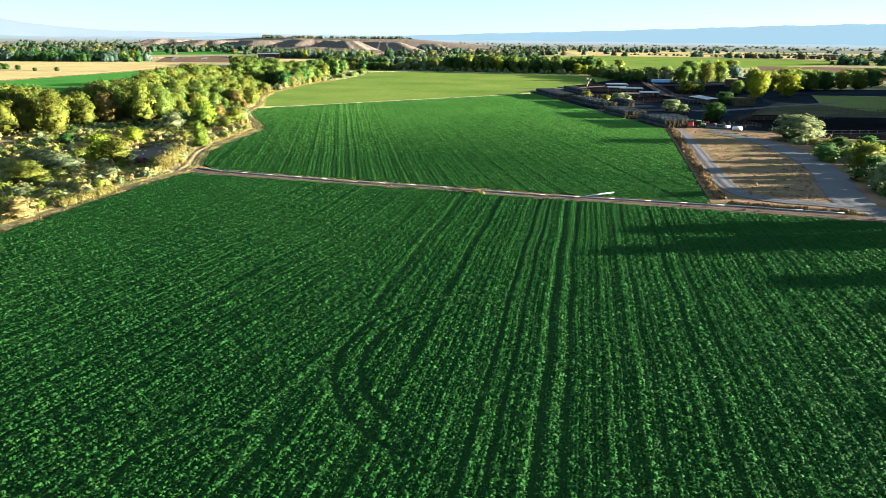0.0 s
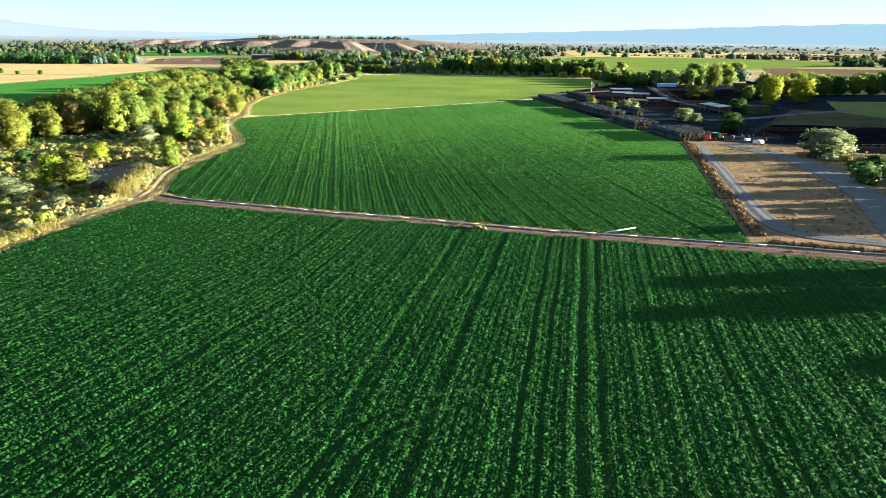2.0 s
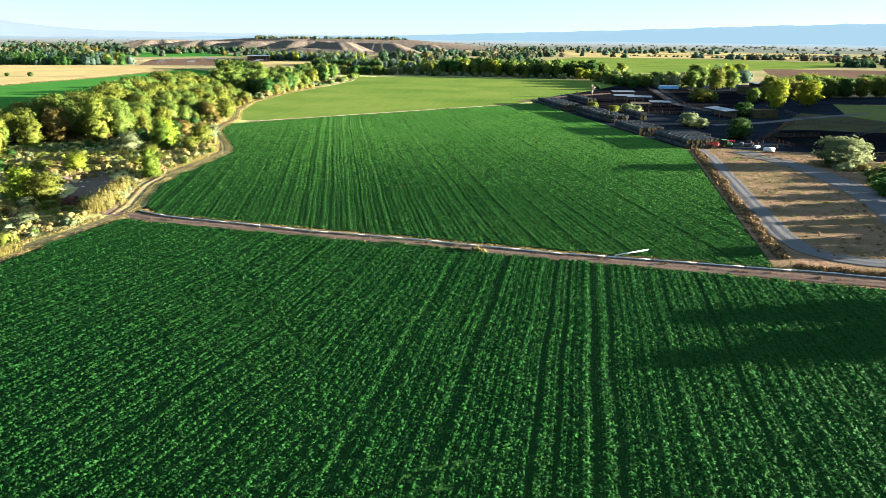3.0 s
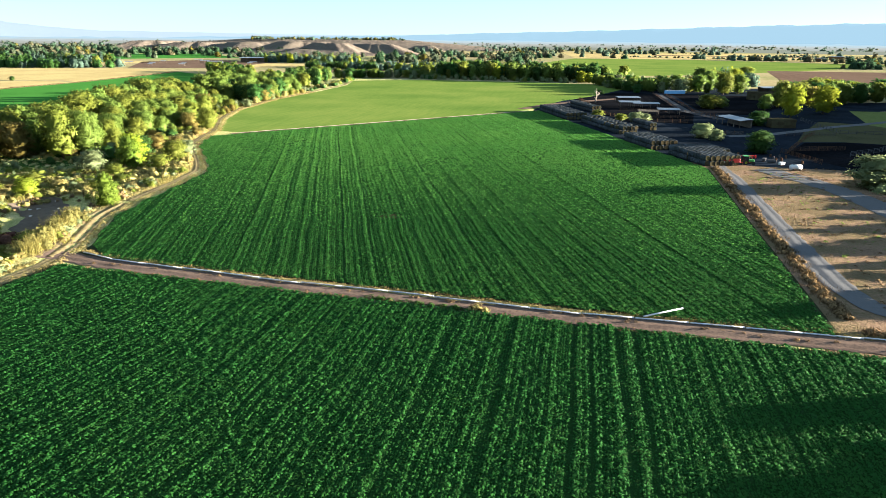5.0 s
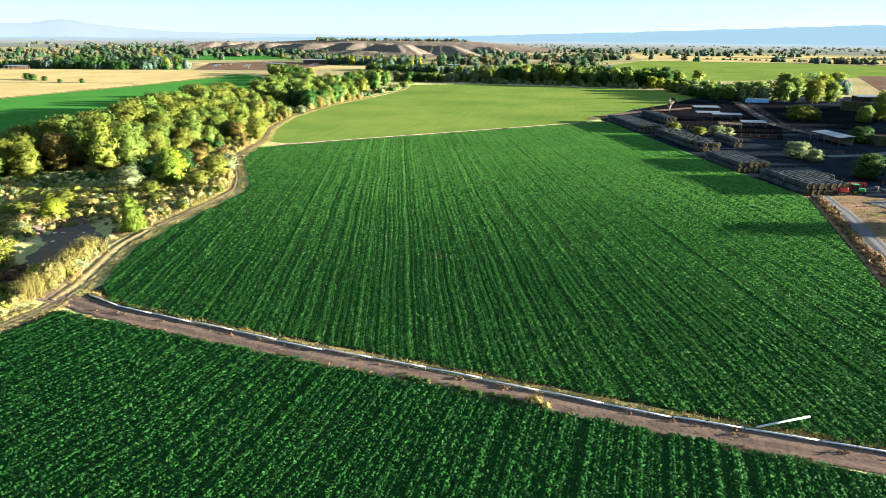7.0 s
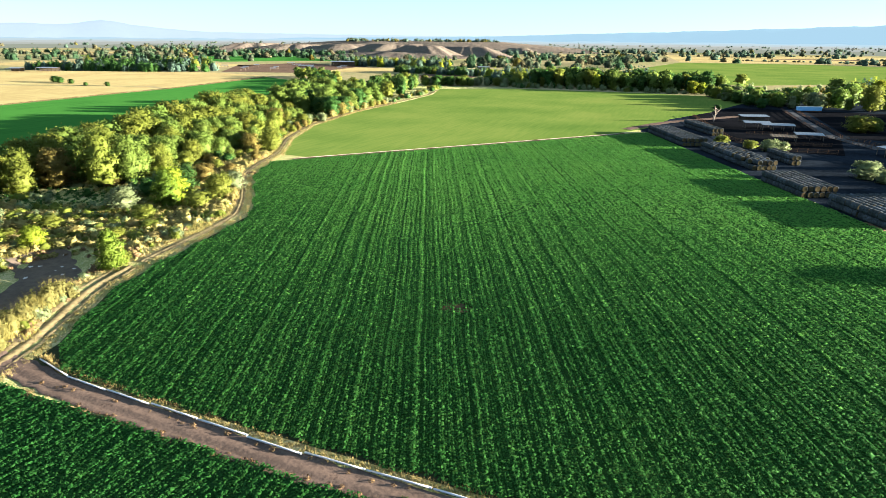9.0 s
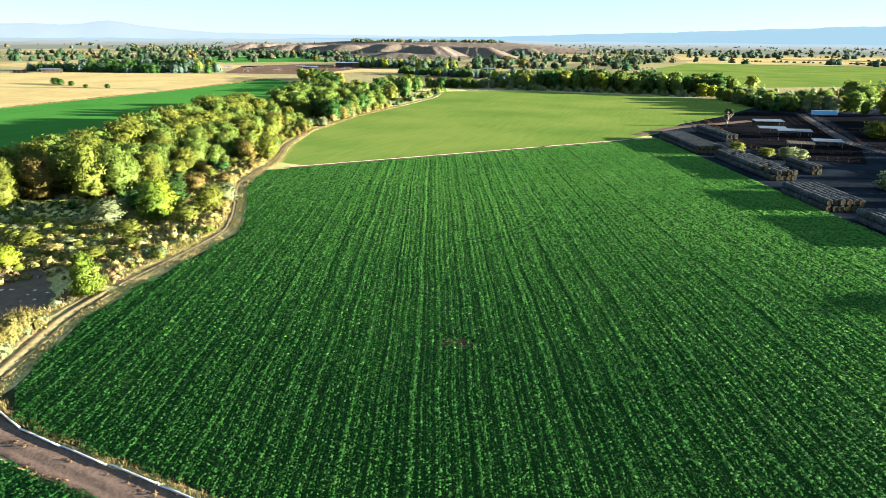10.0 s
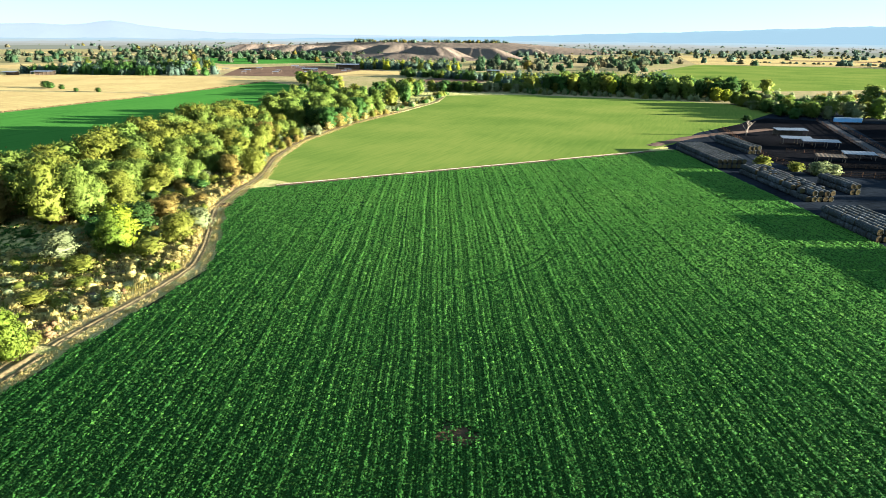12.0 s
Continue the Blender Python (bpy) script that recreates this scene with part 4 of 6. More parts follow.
# rounded bushes in the hollow west of the track
for _ in range(74):
    y = rng.uniform(92, 205)
    x = float(edge(y)) - rng.uniform(8, 44)
    if basin(x, y) < 0.1 and not (-165 < x < -143 and 162 < y < 192):
        s = rng.uniform(1.1, 2.5)
        plant(["mound_gold", "mound_lime", "mound_sage"][rng.choice(3, p=[0.4, 0.33, 0.27])], x, y, s, s * rng.uniform(1.5, 2.6), "scrub bushes")
# loose scrub between belt and fields
for _ in range(70):
    y = rng.uniform(62, 262)
    x = edge(y) - rng.uniform(7, 66)
    if x < -172 or basin(x, y) > 0.1 or abs(x + 117) < 6 and abs(y - 168) < 14:
        continue
    s = rng.uniform(0.9, 2.4)
    plant(["sage", "limebush", "greenbush", "rustbush", "goldbush", "redbush"][rng.choice(6, p=[0.3, 0.3, 0.1, 0.17, 0.1, 0.03])], x, y, s, s * rng.uniform(1.3, 2.2), "scrub bushes")
wood([(-160, 195), (-155, 215), (-160, 245), (-174, 285), (-186, 318)], 9, 4.2, 3.4, dict(greenbush=2, limebush=4, sage=1.5, rustbush=2), "scrub bushes", 1.3)
for key_, words_ in (("t_sage", "grey-green bushes along field edge"), ("t_lime", "yellow-green bushes along field edge"), ("t_rust", "tan dry bushes along field edge"), ("t_dark", "dark green bushes along field edge")):
    far_woods("low_scrub", words_, key_, [(float(edge(y)) - rng.uniform(5, 15), y, h, h * 1.5) for y, h in zip(rng.uniform(262, 540, 26), rng.uniform(1.2, 3.5, 26))], 110, 1.3)
# the tree line beyond the light field
wood([(-232, 556), (-180, 583), (-140, 600)], 18, 6, 7.5, dict(far_green=3, far_lime=2, far_dark=2, sage=2), "far tree line", 1.1)
wood([(-150, 608), (-90, 606), (-40, 600), (-10, 612)], 40, 6.6, 13.5, dict(far_dark=6, far_green=5, far_lime=1.2, far_yellow=1.0), "far tree line", 0.85)
wood_mass([(-200, 640), (-120, 680), (-60, 690)], 50, 9, 12, dict(t_lime=2, t_yellow=1.2, t_far=4, t_dark=2), "mixed autumn trees beyond tree line")
wood_mass([(-170, 572), (-90, 578), (-30, 572)], 9, 4.2, 4.4, dict(t_sage=7, t_dark=1, t_lime=1), "grey-green hedge before far tree line")
plant("far_yellow", -26, 574, 9, 9), plant("far_yellow", -20, 577, 8, 8), plant("far_lime", 10, 668, 11, 12)
wood([(-6, 566), (8, 530), (22, 508), (60, 512)], 26, 7, 9, dict(dark=1, green=3, lime=2, greenbush=1, sage=3), "farm trees", 1.0)
wood_mass([(-20, 590), (60, 640), (120, 700)], 40, 12, 5, dict(t_sage=4, t_rust=3, t_lime=1), "tan and grey-green scrub beyond farm")
wood([(106, 452), (122, 470), (140, 486)], 24, 8.5, 12, dict(lime=2, yellow=0.6, green=4, dark=2), "farm trees", 0.9)
# trees of the farm
for x, y, h, w, key in ((41, 260, 7.0, 9.6, "ball_dark"), (56, 333, 6.2, 9, "ball_dark"), (28, 289, 5.4, 8.6, "ball_sage"), (32, 284, 4, 6, "ball_sage"), (58, 215, 8.2, 13.5, "ball_sage"), (63, 219, 6.5, 10, "ball_sage"), (77.6, 369, 14.5, 11, "yellow"), (97.7, 391, 13.5, 14, "yellow"), (83, 413, 14.5, 9.5, "lime"), (97, 428, 13, 11, "lime"), (112, 473, 11.5, 17, "lime"), (120, 451, 8, 12, "rust"),
                        (46, 399, 7.5, 12, "ball_lime"), (52, 402, 6.5, 9, "green"), (104, 610, 14, 16, "lime"), (92, 590, 13, 14, "yellow"), (67, 592, 13.5, 15, "green"), (75, 560, 12, 13, "lime"), (33, 535, 9.5, 13, "dark"), (44, 540, 10, 13, "green"), (22, 528, 8, 11, "dark"), (63, 521, 14, 13, "green"), (69, 495, 14.5, 14, "lime"), (55, 505, 12, 12, "green"), (80, 505, 13, 13, "green"),
                        (152, 519, 8.5, 17, "far_dark"), (171, 527, 10, 16, "far_dark"), (177, 500, 13, 18, "dark"), (195, 505, 14, 18, "green"), (135, 500, 9, 15, "far_dark"), (210, 480, 12, 16, "lime"), (160, 470, 7, 10, "lime"), (-10, 332, 4.4, 6.5, "ball_lime"), (0, 333, 3.0, 5.5, "ball_lime"), (6, 329, 4.4, 7, "ball_sage"), (10, 331, 3.6, 6, "ball_sage"),
                        (63, 171, 6.6, 8.5, "ball_lime"), (66, 176, 5, 7, "limebush"), (58, 144, 6.6, 8.5, "ball_sage"), (61, 150, 5.5, 7, "greenbush"), (57, 180, 4.2, 7, "greenbush"), (57, 155, 3.0, 5, "greenbush"), (62, 162, 5, 7, "greenbush"), (60, 190, 3.6, 6, "greenbush"), (66, 200, 4, 7, "greenbush"), (72, 186, 5, 8, "dark"), (70, 160, 6, 8, "sage"), (75, 205, 4, 7, "greenbush"),
                        (8, 500, 7, 9, "dark"), (14, 490, 6, 9, "greenbush"), (2, 515, 7.5, 9, "dark"), (-4, 530, 6, 9, "sage"), (20, 505, 8, 10, "green"), (-8, 545, 4, 8, "sage"), (10, 560, 5, 9, "sage"), (-10, 470, 3, 6, "greenbush")):
    plant(key, x, y, h, w)
for x, y, h, w, key in ((74, 402, 8, 8, "green"), (90, 417, 13, 10, "lime"), (102, 427, 11, 11, "rust"), (114, 439, 12, 12, "green"), (123, 446, 12.5, 13, "green"), (135, 454, 12, 13, "dark"), (147, 463, 12, 12, "lime"), (159, 472, 13, 13, "green")):
    plant(key, x, y, h, w, "farm trees")
# trees east of the road, whose shade falls across the crop
for x, y, h, w in ((56, 109, 8, 7), (61, 114, 7.2, 8), (64, 122, 8.4, 9), (69, 99, 6.8, 7), (69, 90, 5.6, 6.5), (61, 65, 5.6, 6.5)):
    plant("ball_dark", x, y, h, w)
# two unseen rows, added so that their shade falls on pens and yard
wood([(118, 255), (128, 280)], 8, 5.5, 12, dict(far_dark=3, far_green=2), "trees beyond pens", 0.8)
wood([(130, 286), (152, 345), (173, 395)], 9, 5.2, 18, dict(far_dark=3, far_green=2), "trees beyond pens", 0.62)
# a taller unseen row, added to shade the stacks and pens
wood([(184, 312), (198, 366), (212, 430), (224, 500)], 12, 7.0, 21, dict(far_dark=3, far_green=2), "tall trees beyond pens", 0.6)
wood([(176, 400), (192, 440), (207, 490)], 12, 6.0, 17, dict(far_dark=3, far_green=2), "trees beyond pens", 0.7)
# a low unseen row, added to shade the road and paddock
wood([(88, 142), (92, 180), (100, 222)], 8, 8.5, 6.8, dict(far_dark=3, far_green=2), "trees beyond road", 1.0)
wood_mass([(60, 560), (85, 580), (105, 610)], 30, 8, 12, dict(t_far=3, t_lime=2, t_dark=2, t_yellow=0.7), "mixed autumn trees behind farm")
wood_mass([(230, 500), (300, 560), (330, 640)], 50, 9, 12, dict(t_far=4, t_dark=4, t_lime=0.6), "green trees behind farm")
# tree rows beyond the stubble fields
wood_mass([(-700, 560), (-590, 590), (-515, 632)], 26, 7, 10.5, dict(t_dark=6, t_far=3), "dark green tree row beyond stubble")
wood_mass([(-760, 660), (-650, 700), (-600, 720)], 34, 9, 11, dict(t_dark=4, t_far=4, t_lime=0.6), "dark green trees beyond stubble")
wood_mass([(-470, 850), (-400, 830), (-330, 860)], 50, 10, 12, dict(t_lime=2, t_yellow=0.8, t_far=4), "yellowing trees by cattle yard")
wood_mass([(-340, 720), (-290, 720), (-215, 690)], 30, 8, 9, dict(t_dark=4, t_far=3, t_lime=0.6), "dark green trees by plowed field")
for x, y, h in ((-510, 441, 5), (-500, 438, 4.5), (-485, 436, 3.6), (-459, 428, 2.6), (-441, 432, 3.2)):
    plant("ball_dark", x, y, h, h * 1.5, "field bushes")

# ---- woods of the valley, far off ----
def belt_spots(belts, per):
    out = []
    for (x0, y0), (x1, y1), deep in belts:
        for _ in range(int(math.hypot(x1 - x0, y1 - y0) / per)):
            t = rng.uniform()
            h = rng.uniform(6, 13)
            out.append((x0 + (x1 - x0) * t + rng.normal() * deep, y0 + (y1 - y0) * t + rng.normal() * deep, h, h * rng.uniform(0.9, 1.45)))
    return out


BELTS = [((-1250, 1180), (-780, 1300), 20), ((-800, 1230), (-560, 1180), 20), ((-620, 1420), (-380, 1500), 40), ((-420, 1050), (-250, 1080), 30), ((-180, 1020), (-120, 1250), 15), ((-260, 1150), (-130, 1400), 40), ((150, 1300), (480, 1250), 15), ((420, 900), (560, 1000), 40), ((-700, 1750), (-200, 1850), 40), ((-1000, 860), (-720, 900), 20), ((600, 1100), (900, 1300), 40), ((-1400, 900), (-700, 1100), 40), ((-1300, 1300), (-700, 1000), 60), ((-600, 1000), (-380, 900), 40), ((-320, 900), (-120, 960), 40), ((-420, 1350), (-60, 1300), 60), ((-300, 1700), (200, 1750), 80), ((340, 1180), (700, 1350), 30), ((300, 1000), (520, 1130), 30),
         ((-900, 1900), (300, 2100), 120), ((200, 2400), (1500, 2300), 160), ((-1900, 1600), (-1100, 1500), 120), ((-2000, 2300), (-300, 2700), 200), ((500, 1500), (1300, 1700), 90), ((-1500, 700), (-900, 760), 40), ((-100, 2900), (2000, 3000), 250)]
for key_, n_ in (("t_dark", 70), ("t_green", 45), ("t_sage", 45), ("t_rust", 25)):
    out_ = [(rng.uniform(57, 92), rng.uniform(128, 222), h_, h_ * rng.uniform(1.3, 2.2)) for h_ in rng.uniform(1.2, 3.4, n_)]
    far_woods("roadside_scrub", "mixed leafy scrub east of gravel road", key_, [p for p in out_ if p[1] < 205 or p[0] < 64], 120, 1.1)


def low_scrub(name, label, material, count, lo, hi, leaf, wide):
    """Low bushes grown together between the belt and the fields."""
    out = []
    while len(out) < count:
        y = rng.uniform(58, 300)
        x = edge(y) - rng.uniform(5, 64)
        wave = math.sin(x * 0.11 + 1.1) * math.sin(y * 0.09) + 0.5 * math.sin(x * 0.23 - y * 0.19)
        if x > -176 and wave > -0.35 and basin(x, y) < 0.1 and not (abs(x + 118) < 3 and abs(y - 168) < 12):
            h = rng.uniform(lo, hi)
            out.append((x, y, h, h * rng.uniform(1.2, wide)))
    return far_woods(name, label, material, out, 80, leaf)


low_scrub("low_scrub", "yellow-green low bushes grown together", "t_lime", 300, 0.8, 2.2, 1.5, 2.2)
low_scrub("low_scrub", "tan dry low bushes grown together", "t_gold", 330, 0.6, 1.7, 1.6, 2.4)
low_scrub("low_scrub", "grey-green sage bushes grown together", "t_sage", 440, 0.6, 1.8, 1.6, 2.2)
low_scrub("low_scrub", "green low bushes grown together", "t_green", 90, 0.7, 1.8, 1.5, 2.2)
far_woods("weed_bank", "brown weedy bank between field and road", "t_brown", [(23.6 + 0.5 * rng.normal(), y, rng.uniform(0.4, 1.0), rng.uniform(0.8, 1.6)) for y in rng.uniform(128, 230, 330)], 40, 1.5)
far_woods("reed_bank", "bushy golden reed bank beside track", "t_reed", [(-97 - 0.55 * t + 0.8 * rng.normal(), 119 + 1.2 * t + 0.6 * rng.normal(), rng.uniform(1.8, 3.4), rng.uniform(1.4, 2.4)) for t in rng.uniform(0, 16, 60)], 170, 0.8)
far_woods("reed_bank", "golden grass bank along field edge", "t_reed", [(-93.3 + 0.4 * rng.normal(), y, rng.uniform(0.9, 1.7), rng.uniform(1.0, 1.8)) for y in rng.uniform(86, 99, 30)], 110, 1.0)
far_woods("weed_bank", "dry weeds beside gravel road", "t_brown", [(x, 123.8 + 0.4 * rng.normal(), rng.uniform(0.4, 1.0), rng.uniform(0.8, 1.5)) for x in rng.uniform(25, 46, 40)], 50, 1.6)
spots = belt_spots(BELTS, 8)
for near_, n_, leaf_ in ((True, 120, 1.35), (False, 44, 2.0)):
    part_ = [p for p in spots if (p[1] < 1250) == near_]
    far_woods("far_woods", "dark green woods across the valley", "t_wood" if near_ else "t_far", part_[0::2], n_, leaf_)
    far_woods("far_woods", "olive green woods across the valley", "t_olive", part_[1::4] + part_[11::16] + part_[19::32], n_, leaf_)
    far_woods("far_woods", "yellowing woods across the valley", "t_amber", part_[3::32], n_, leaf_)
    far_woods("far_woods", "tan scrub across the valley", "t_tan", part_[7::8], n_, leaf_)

# woods on the plateau and single trees over the plain
c_, s_ = math.cos(radians(25)), math.sin(radians(25))
flat_ = [(rng.uniform(-215, 215), rng.uniform(-80, 60)) for _ in range(150)]
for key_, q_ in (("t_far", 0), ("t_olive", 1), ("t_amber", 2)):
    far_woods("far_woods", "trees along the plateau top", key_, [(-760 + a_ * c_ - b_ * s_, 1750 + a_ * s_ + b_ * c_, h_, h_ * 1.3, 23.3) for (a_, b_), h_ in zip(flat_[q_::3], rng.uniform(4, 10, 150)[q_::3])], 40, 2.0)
hedges = []
for _ in range(120):
    x_, y_, l_, t_ = rng.uniform(-1700, 1500), 1330 + 2000 * rng.uniform() ** 1.3, rng.uniform(20, 240), radians(float(rng.normal() * 12 + 4))
    for q_ in np.arange(0, l_, 8.0):
        h_ = rng.uniform(2.0, 5.5)
        hedges.append((x_ + q_ * math.cos(t_) + 2 * rng.normal(), y_ + q_ * math.sin(t_) + 4 * rng.normal(), h_, h_ * rng.uniform(1.2, 2.4)))
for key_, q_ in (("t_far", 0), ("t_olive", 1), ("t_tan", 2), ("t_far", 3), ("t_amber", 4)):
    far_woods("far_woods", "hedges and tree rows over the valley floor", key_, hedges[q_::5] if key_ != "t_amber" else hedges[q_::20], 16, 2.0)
for (x_, y_), long_, deep_, look_, words_ in (((300, 1560), 420, 60, "plowed", "brown plowed strip far down valley"), ((-150, 1950), 600, 90, "pasture", "pale green strip far down valley"), ((700, 1900), 500, 110, "stubble", "pale stubble strip far down valley"), ((-250, 1480), 220, 50, "stubble", "pale stubble strip far down valley"), ((250, 2250), 800, 140, "stubble", "pale stubble strip far down valley"), ((-1250, 1050), 380, 70, "stubble", "pale stubble strip far down valley"), ((-1150, 1500), 500, 80, "pasture", "pale green strip far down valley"), ((900, 1500), 380, 60, "hayfield", "light green strip far down valley"), ((-320, 2350), 500, 120, "plowed", "brown plowed strip far down valley"), ((-1050, 900), 240, 40, "hayfield", "light green strip far down valley")):
    sheet("field_strip", [(x_ - long_ / 2, y_ - deep_ * 0.6), (x_ + long_ / 2, y_ - deep_ * 0.3), (x_ + long_ * 0.53, y_ + deep_ * 0.6), (x_ - long_ * 0.46, y_ + deep_ * 0.35)], 0.02, M[look_], words_)

# whatever was drawn up and never planted goes
for pair in [p for v in PROTO.values() for p in v if not p[1]]:
    for ob in list(pair[0].children) + [pair[0]]:
        bpy.data.objects.remove(ob)

# ---- hills and far ridges ----
def mesa(x, y, r, h, stretch, turn, seed):
    q = random.Random(seed)
    f = [q.uniform(0, 6.28) for _ in range(6)]
    g, rings, seg = Geo(), 14, 64
    V = []
    for i in range(rings):
        s = i / (rings - 1)
        for k in range(seg):
            t = 2 * math.pi * k / seg
            rim = 1 + 0.16 * math.sin(2 * t + f[0]) + 0.1 * math.sin(5 * t + f[1]) + 0.05 * math.sin(11 * t + f[2])
            gully = 0.09 * math.sin(9 * t + f[3]) + 0.06 * math.sin(17 * t + f[4])
            top = 0.38
            fall = 1 if s < top else max(0.0, (1 - (s - top) / (1 - top))) ** 1.15
            z = 0.82 * h * fall * (1 + (gully * (1 - fall) * 1.6 if s > top else 0.03 * math.sin(3 * t + f[5]))) - (2 if i == rings - 1 else 0)
            V.append((r * rim * s * math.cos(t) * stretch, r * rim * s * math.sin(t), z))
    g.add(V, [(i * seg + k, i * seg + (k + 1) % seg, (i + 1) * seg + (k + 1) % seg, (i + 1) * seg + k)[::-1] for i in range(rings - 1) for k in range(seg)])
    ob = tagged(part("hill", g, M["hill"], smooth=True), "eroded tan shale mesa with flat top", "hill", "mesas", "structure")
    ob.matrix_world = pose(x, y, -0.3, 0, 0, turn)
    return ob


for n_, (x, y, r, h, st, tn) in enumerate(((-1010, 1330, 60, 24, 1.9, 35), (-905, 1350, 58, 22, 2.0, 30), (-800, 1380, 60, 23, 2.0, 25), (-640, 1330, 66, 27, 1.8, 20), (-520, 1200, 50, 26, 1.6, 15), (-452, 1260, 50, 24, 1.8, 10), (-560, 1260, 70, 17, 1.6, 30), (-700, 1450, 80, 22, 2.0, 15), (-445, 1600, 40, 16, 1.2, 0), (-760, 1750, 220, 30, 2.6, 25), (-560, 1180, 80, 12, 1.8, 20))):
    mesa(x, y, r, h, st, tn, 200 + n_)


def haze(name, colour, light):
    """Distance: a plain surface with the air's haze painted in as a pale glow."""
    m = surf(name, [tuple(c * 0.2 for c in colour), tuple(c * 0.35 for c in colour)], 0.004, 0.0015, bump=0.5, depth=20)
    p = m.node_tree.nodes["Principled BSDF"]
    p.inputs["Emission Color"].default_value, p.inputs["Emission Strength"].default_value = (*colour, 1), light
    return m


def ridge(name, label, tops, radius, material):
    """A far range: its crest's height by bearing west of north, sloping down to the plain."""
    az = np.arange(tops[0][0], tops[-1][0] + 0.01, 0.4)
    h = np.interp(az, [t[0] for t in tops], [t[1] for t in tops])
    h = h + 0.02 * h * (np.sin(az * 1.3) + 0.7 * np.sin(az * 3.1 + 1) + 0.5 * np.sin(az * 7.3))
    rows = []
    for q, (dr, fr) in enumerate(((0, -0.05), (90, 0.35), (170, 0.62), (240, 0.8), (320, 1.0), (420, 0.6))):
        rr = radius + dr + 12 * np.sin(az * 1.1 + q)
        rows.append(np.c_[-28 - rr * np.sin(np.radians(az)), 105 + rr * np.cos(np.radians(az)), h * fr])
    V = np.stack(rows)
    k = len(az)
    i, j = np.meshgrid(np.arange(len(rows) - 1), np.arange(k - 1), indexing="ij")
    a = (i * k + j).ravel()
    return tagged(part(name, np_mesh(name, V.reshape(-1, 3), np.c_[a, a + 1, a + k + 1, a + k], True), material), label, "mountains", kind="structure")


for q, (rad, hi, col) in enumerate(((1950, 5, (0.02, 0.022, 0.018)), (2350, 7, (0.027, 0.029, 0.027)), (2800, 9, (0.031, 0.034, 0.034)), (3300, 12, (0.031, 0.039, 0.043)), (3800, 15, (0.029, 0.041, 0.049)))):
    ridge("backdrop", "low hazy country along the horizon", [(b_, hi * (0.75 + 0.5 * abs(math.sin(b_ * 1.7 + q)) * abs(math.sin(b_ * 0.37 + 2 * q)))) for b_ in range(-70, 81)], rad, haze("far_country_haze", col, 1.08))
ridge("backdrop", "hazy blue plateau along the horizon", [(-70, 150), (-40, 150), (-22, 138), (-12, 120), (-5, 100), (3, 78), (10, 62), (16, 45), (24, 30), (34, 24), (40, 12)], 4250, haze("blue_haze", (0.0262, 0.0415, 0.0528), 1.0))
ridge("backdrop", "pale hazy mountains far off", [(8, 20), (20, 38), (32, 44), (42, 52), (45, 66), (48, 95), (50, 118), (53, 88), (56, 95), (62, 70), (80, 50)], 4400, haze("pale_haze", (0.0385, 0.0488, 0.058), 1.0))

# ---- irrigation pipe along the track ----
GATE = Geo().box((-0.06, -0.17, 0.14), (0.06, -0.13, 0.21), 0.008).mesh("gate")


def gated_pipe(x0, y0, x1, y1):
    n = math.hypot(x1 - x0, y1 - y0)
    base = thing("irrigation_pipe", "white gated irrigation pipe lying along dirt track", "pipe", "irrigation pipes")
    g = Geo().tube([(0, 0, 0.17), (n * 0.3, 0.02, 0.165), (n * 0.7, -0.015, 0.17), (n - 0.05, 0, 0.17)], [0.1] * 4, 12)
    part("pipe", g, M["pipe"], base, smooth=True)
    part("collar", Geo().tube([(n - 0.3, 0, 0.17), (n - 0.05, 0, 0.17)], [0.115, 0.115], 12), M["pipe"], base)
    for q in np.arange(0.6, n - 0.5, 0.75):
        part("gate", GATE, M["rubber"], base).location = (q, 0, 0)
    base.matrix_world = pose(x0, y0, 0.02, 0, 0, math.degrees(math.atan2(y1 - y0, x1 - x0)))


PIPE_X, PIPE_Y = [-90, -86, -73, -58, -47, -40, -33, -24, -10, 13, 30, 48], [123.2, 121.9, 121.2, 120.7, 120.5, 120.7, 120.8, 120.7, 120.4, 121.7, 122.4, 122.6]
x = -90.0
while x < 40:
    nx = x + 6.7
    dy = 0.18 * rng.uniform(-1, 1)
    gated_pipe(x, float(np.interp(x, PIPE_X, PIPE_Y)) + dy, nx - 0.12, float(np.interp(nx, PIPE_X, PIPE_Y)) + dy)
    x = nx
loose = thing("irrigation_pipe", "loose white irrigation pipe lying askew in crop", "pipe", "irrigation pipes")
part("pipe", Geo().tube([(0, 0, 0), (3, 0, 0.02), (6.1, 0, 0)], [0.1] * 3, 12), M["pipe"], loose, smooth=True)
part("collar", Geo().tube([(5.85, 0, 0), (6.15, 0, 0)], [0.12] * 2, 12), M["pipe"], loose)
loose.matrix_world = pose(-1.9, 121.2, 0.36, 0, -3, 33)
# the pale lined ditch between the two far fields
for x0, x1 in ((-139, -77.5), (-76, -49)):
    ribbon("irrigation_ditch", [(x, strip_y(x)) for x in np.linspace(x0, x1, 12)], 0.75, M["lining"], "pale lined irrigation ditch between two fields", lift=0.32, ruts=0.03, wander=0.06, category="ditch")

# ---- weeds and dry grass ----
def clear_of(feet):
    """Leaves the dirt turnout and the mud hollows bare."""
    return [(x, y) for x, y in feet if basin(x, y) < 0.1 and not (abs(x + 117) < 2.5 and abs(y - 166) < 12)]



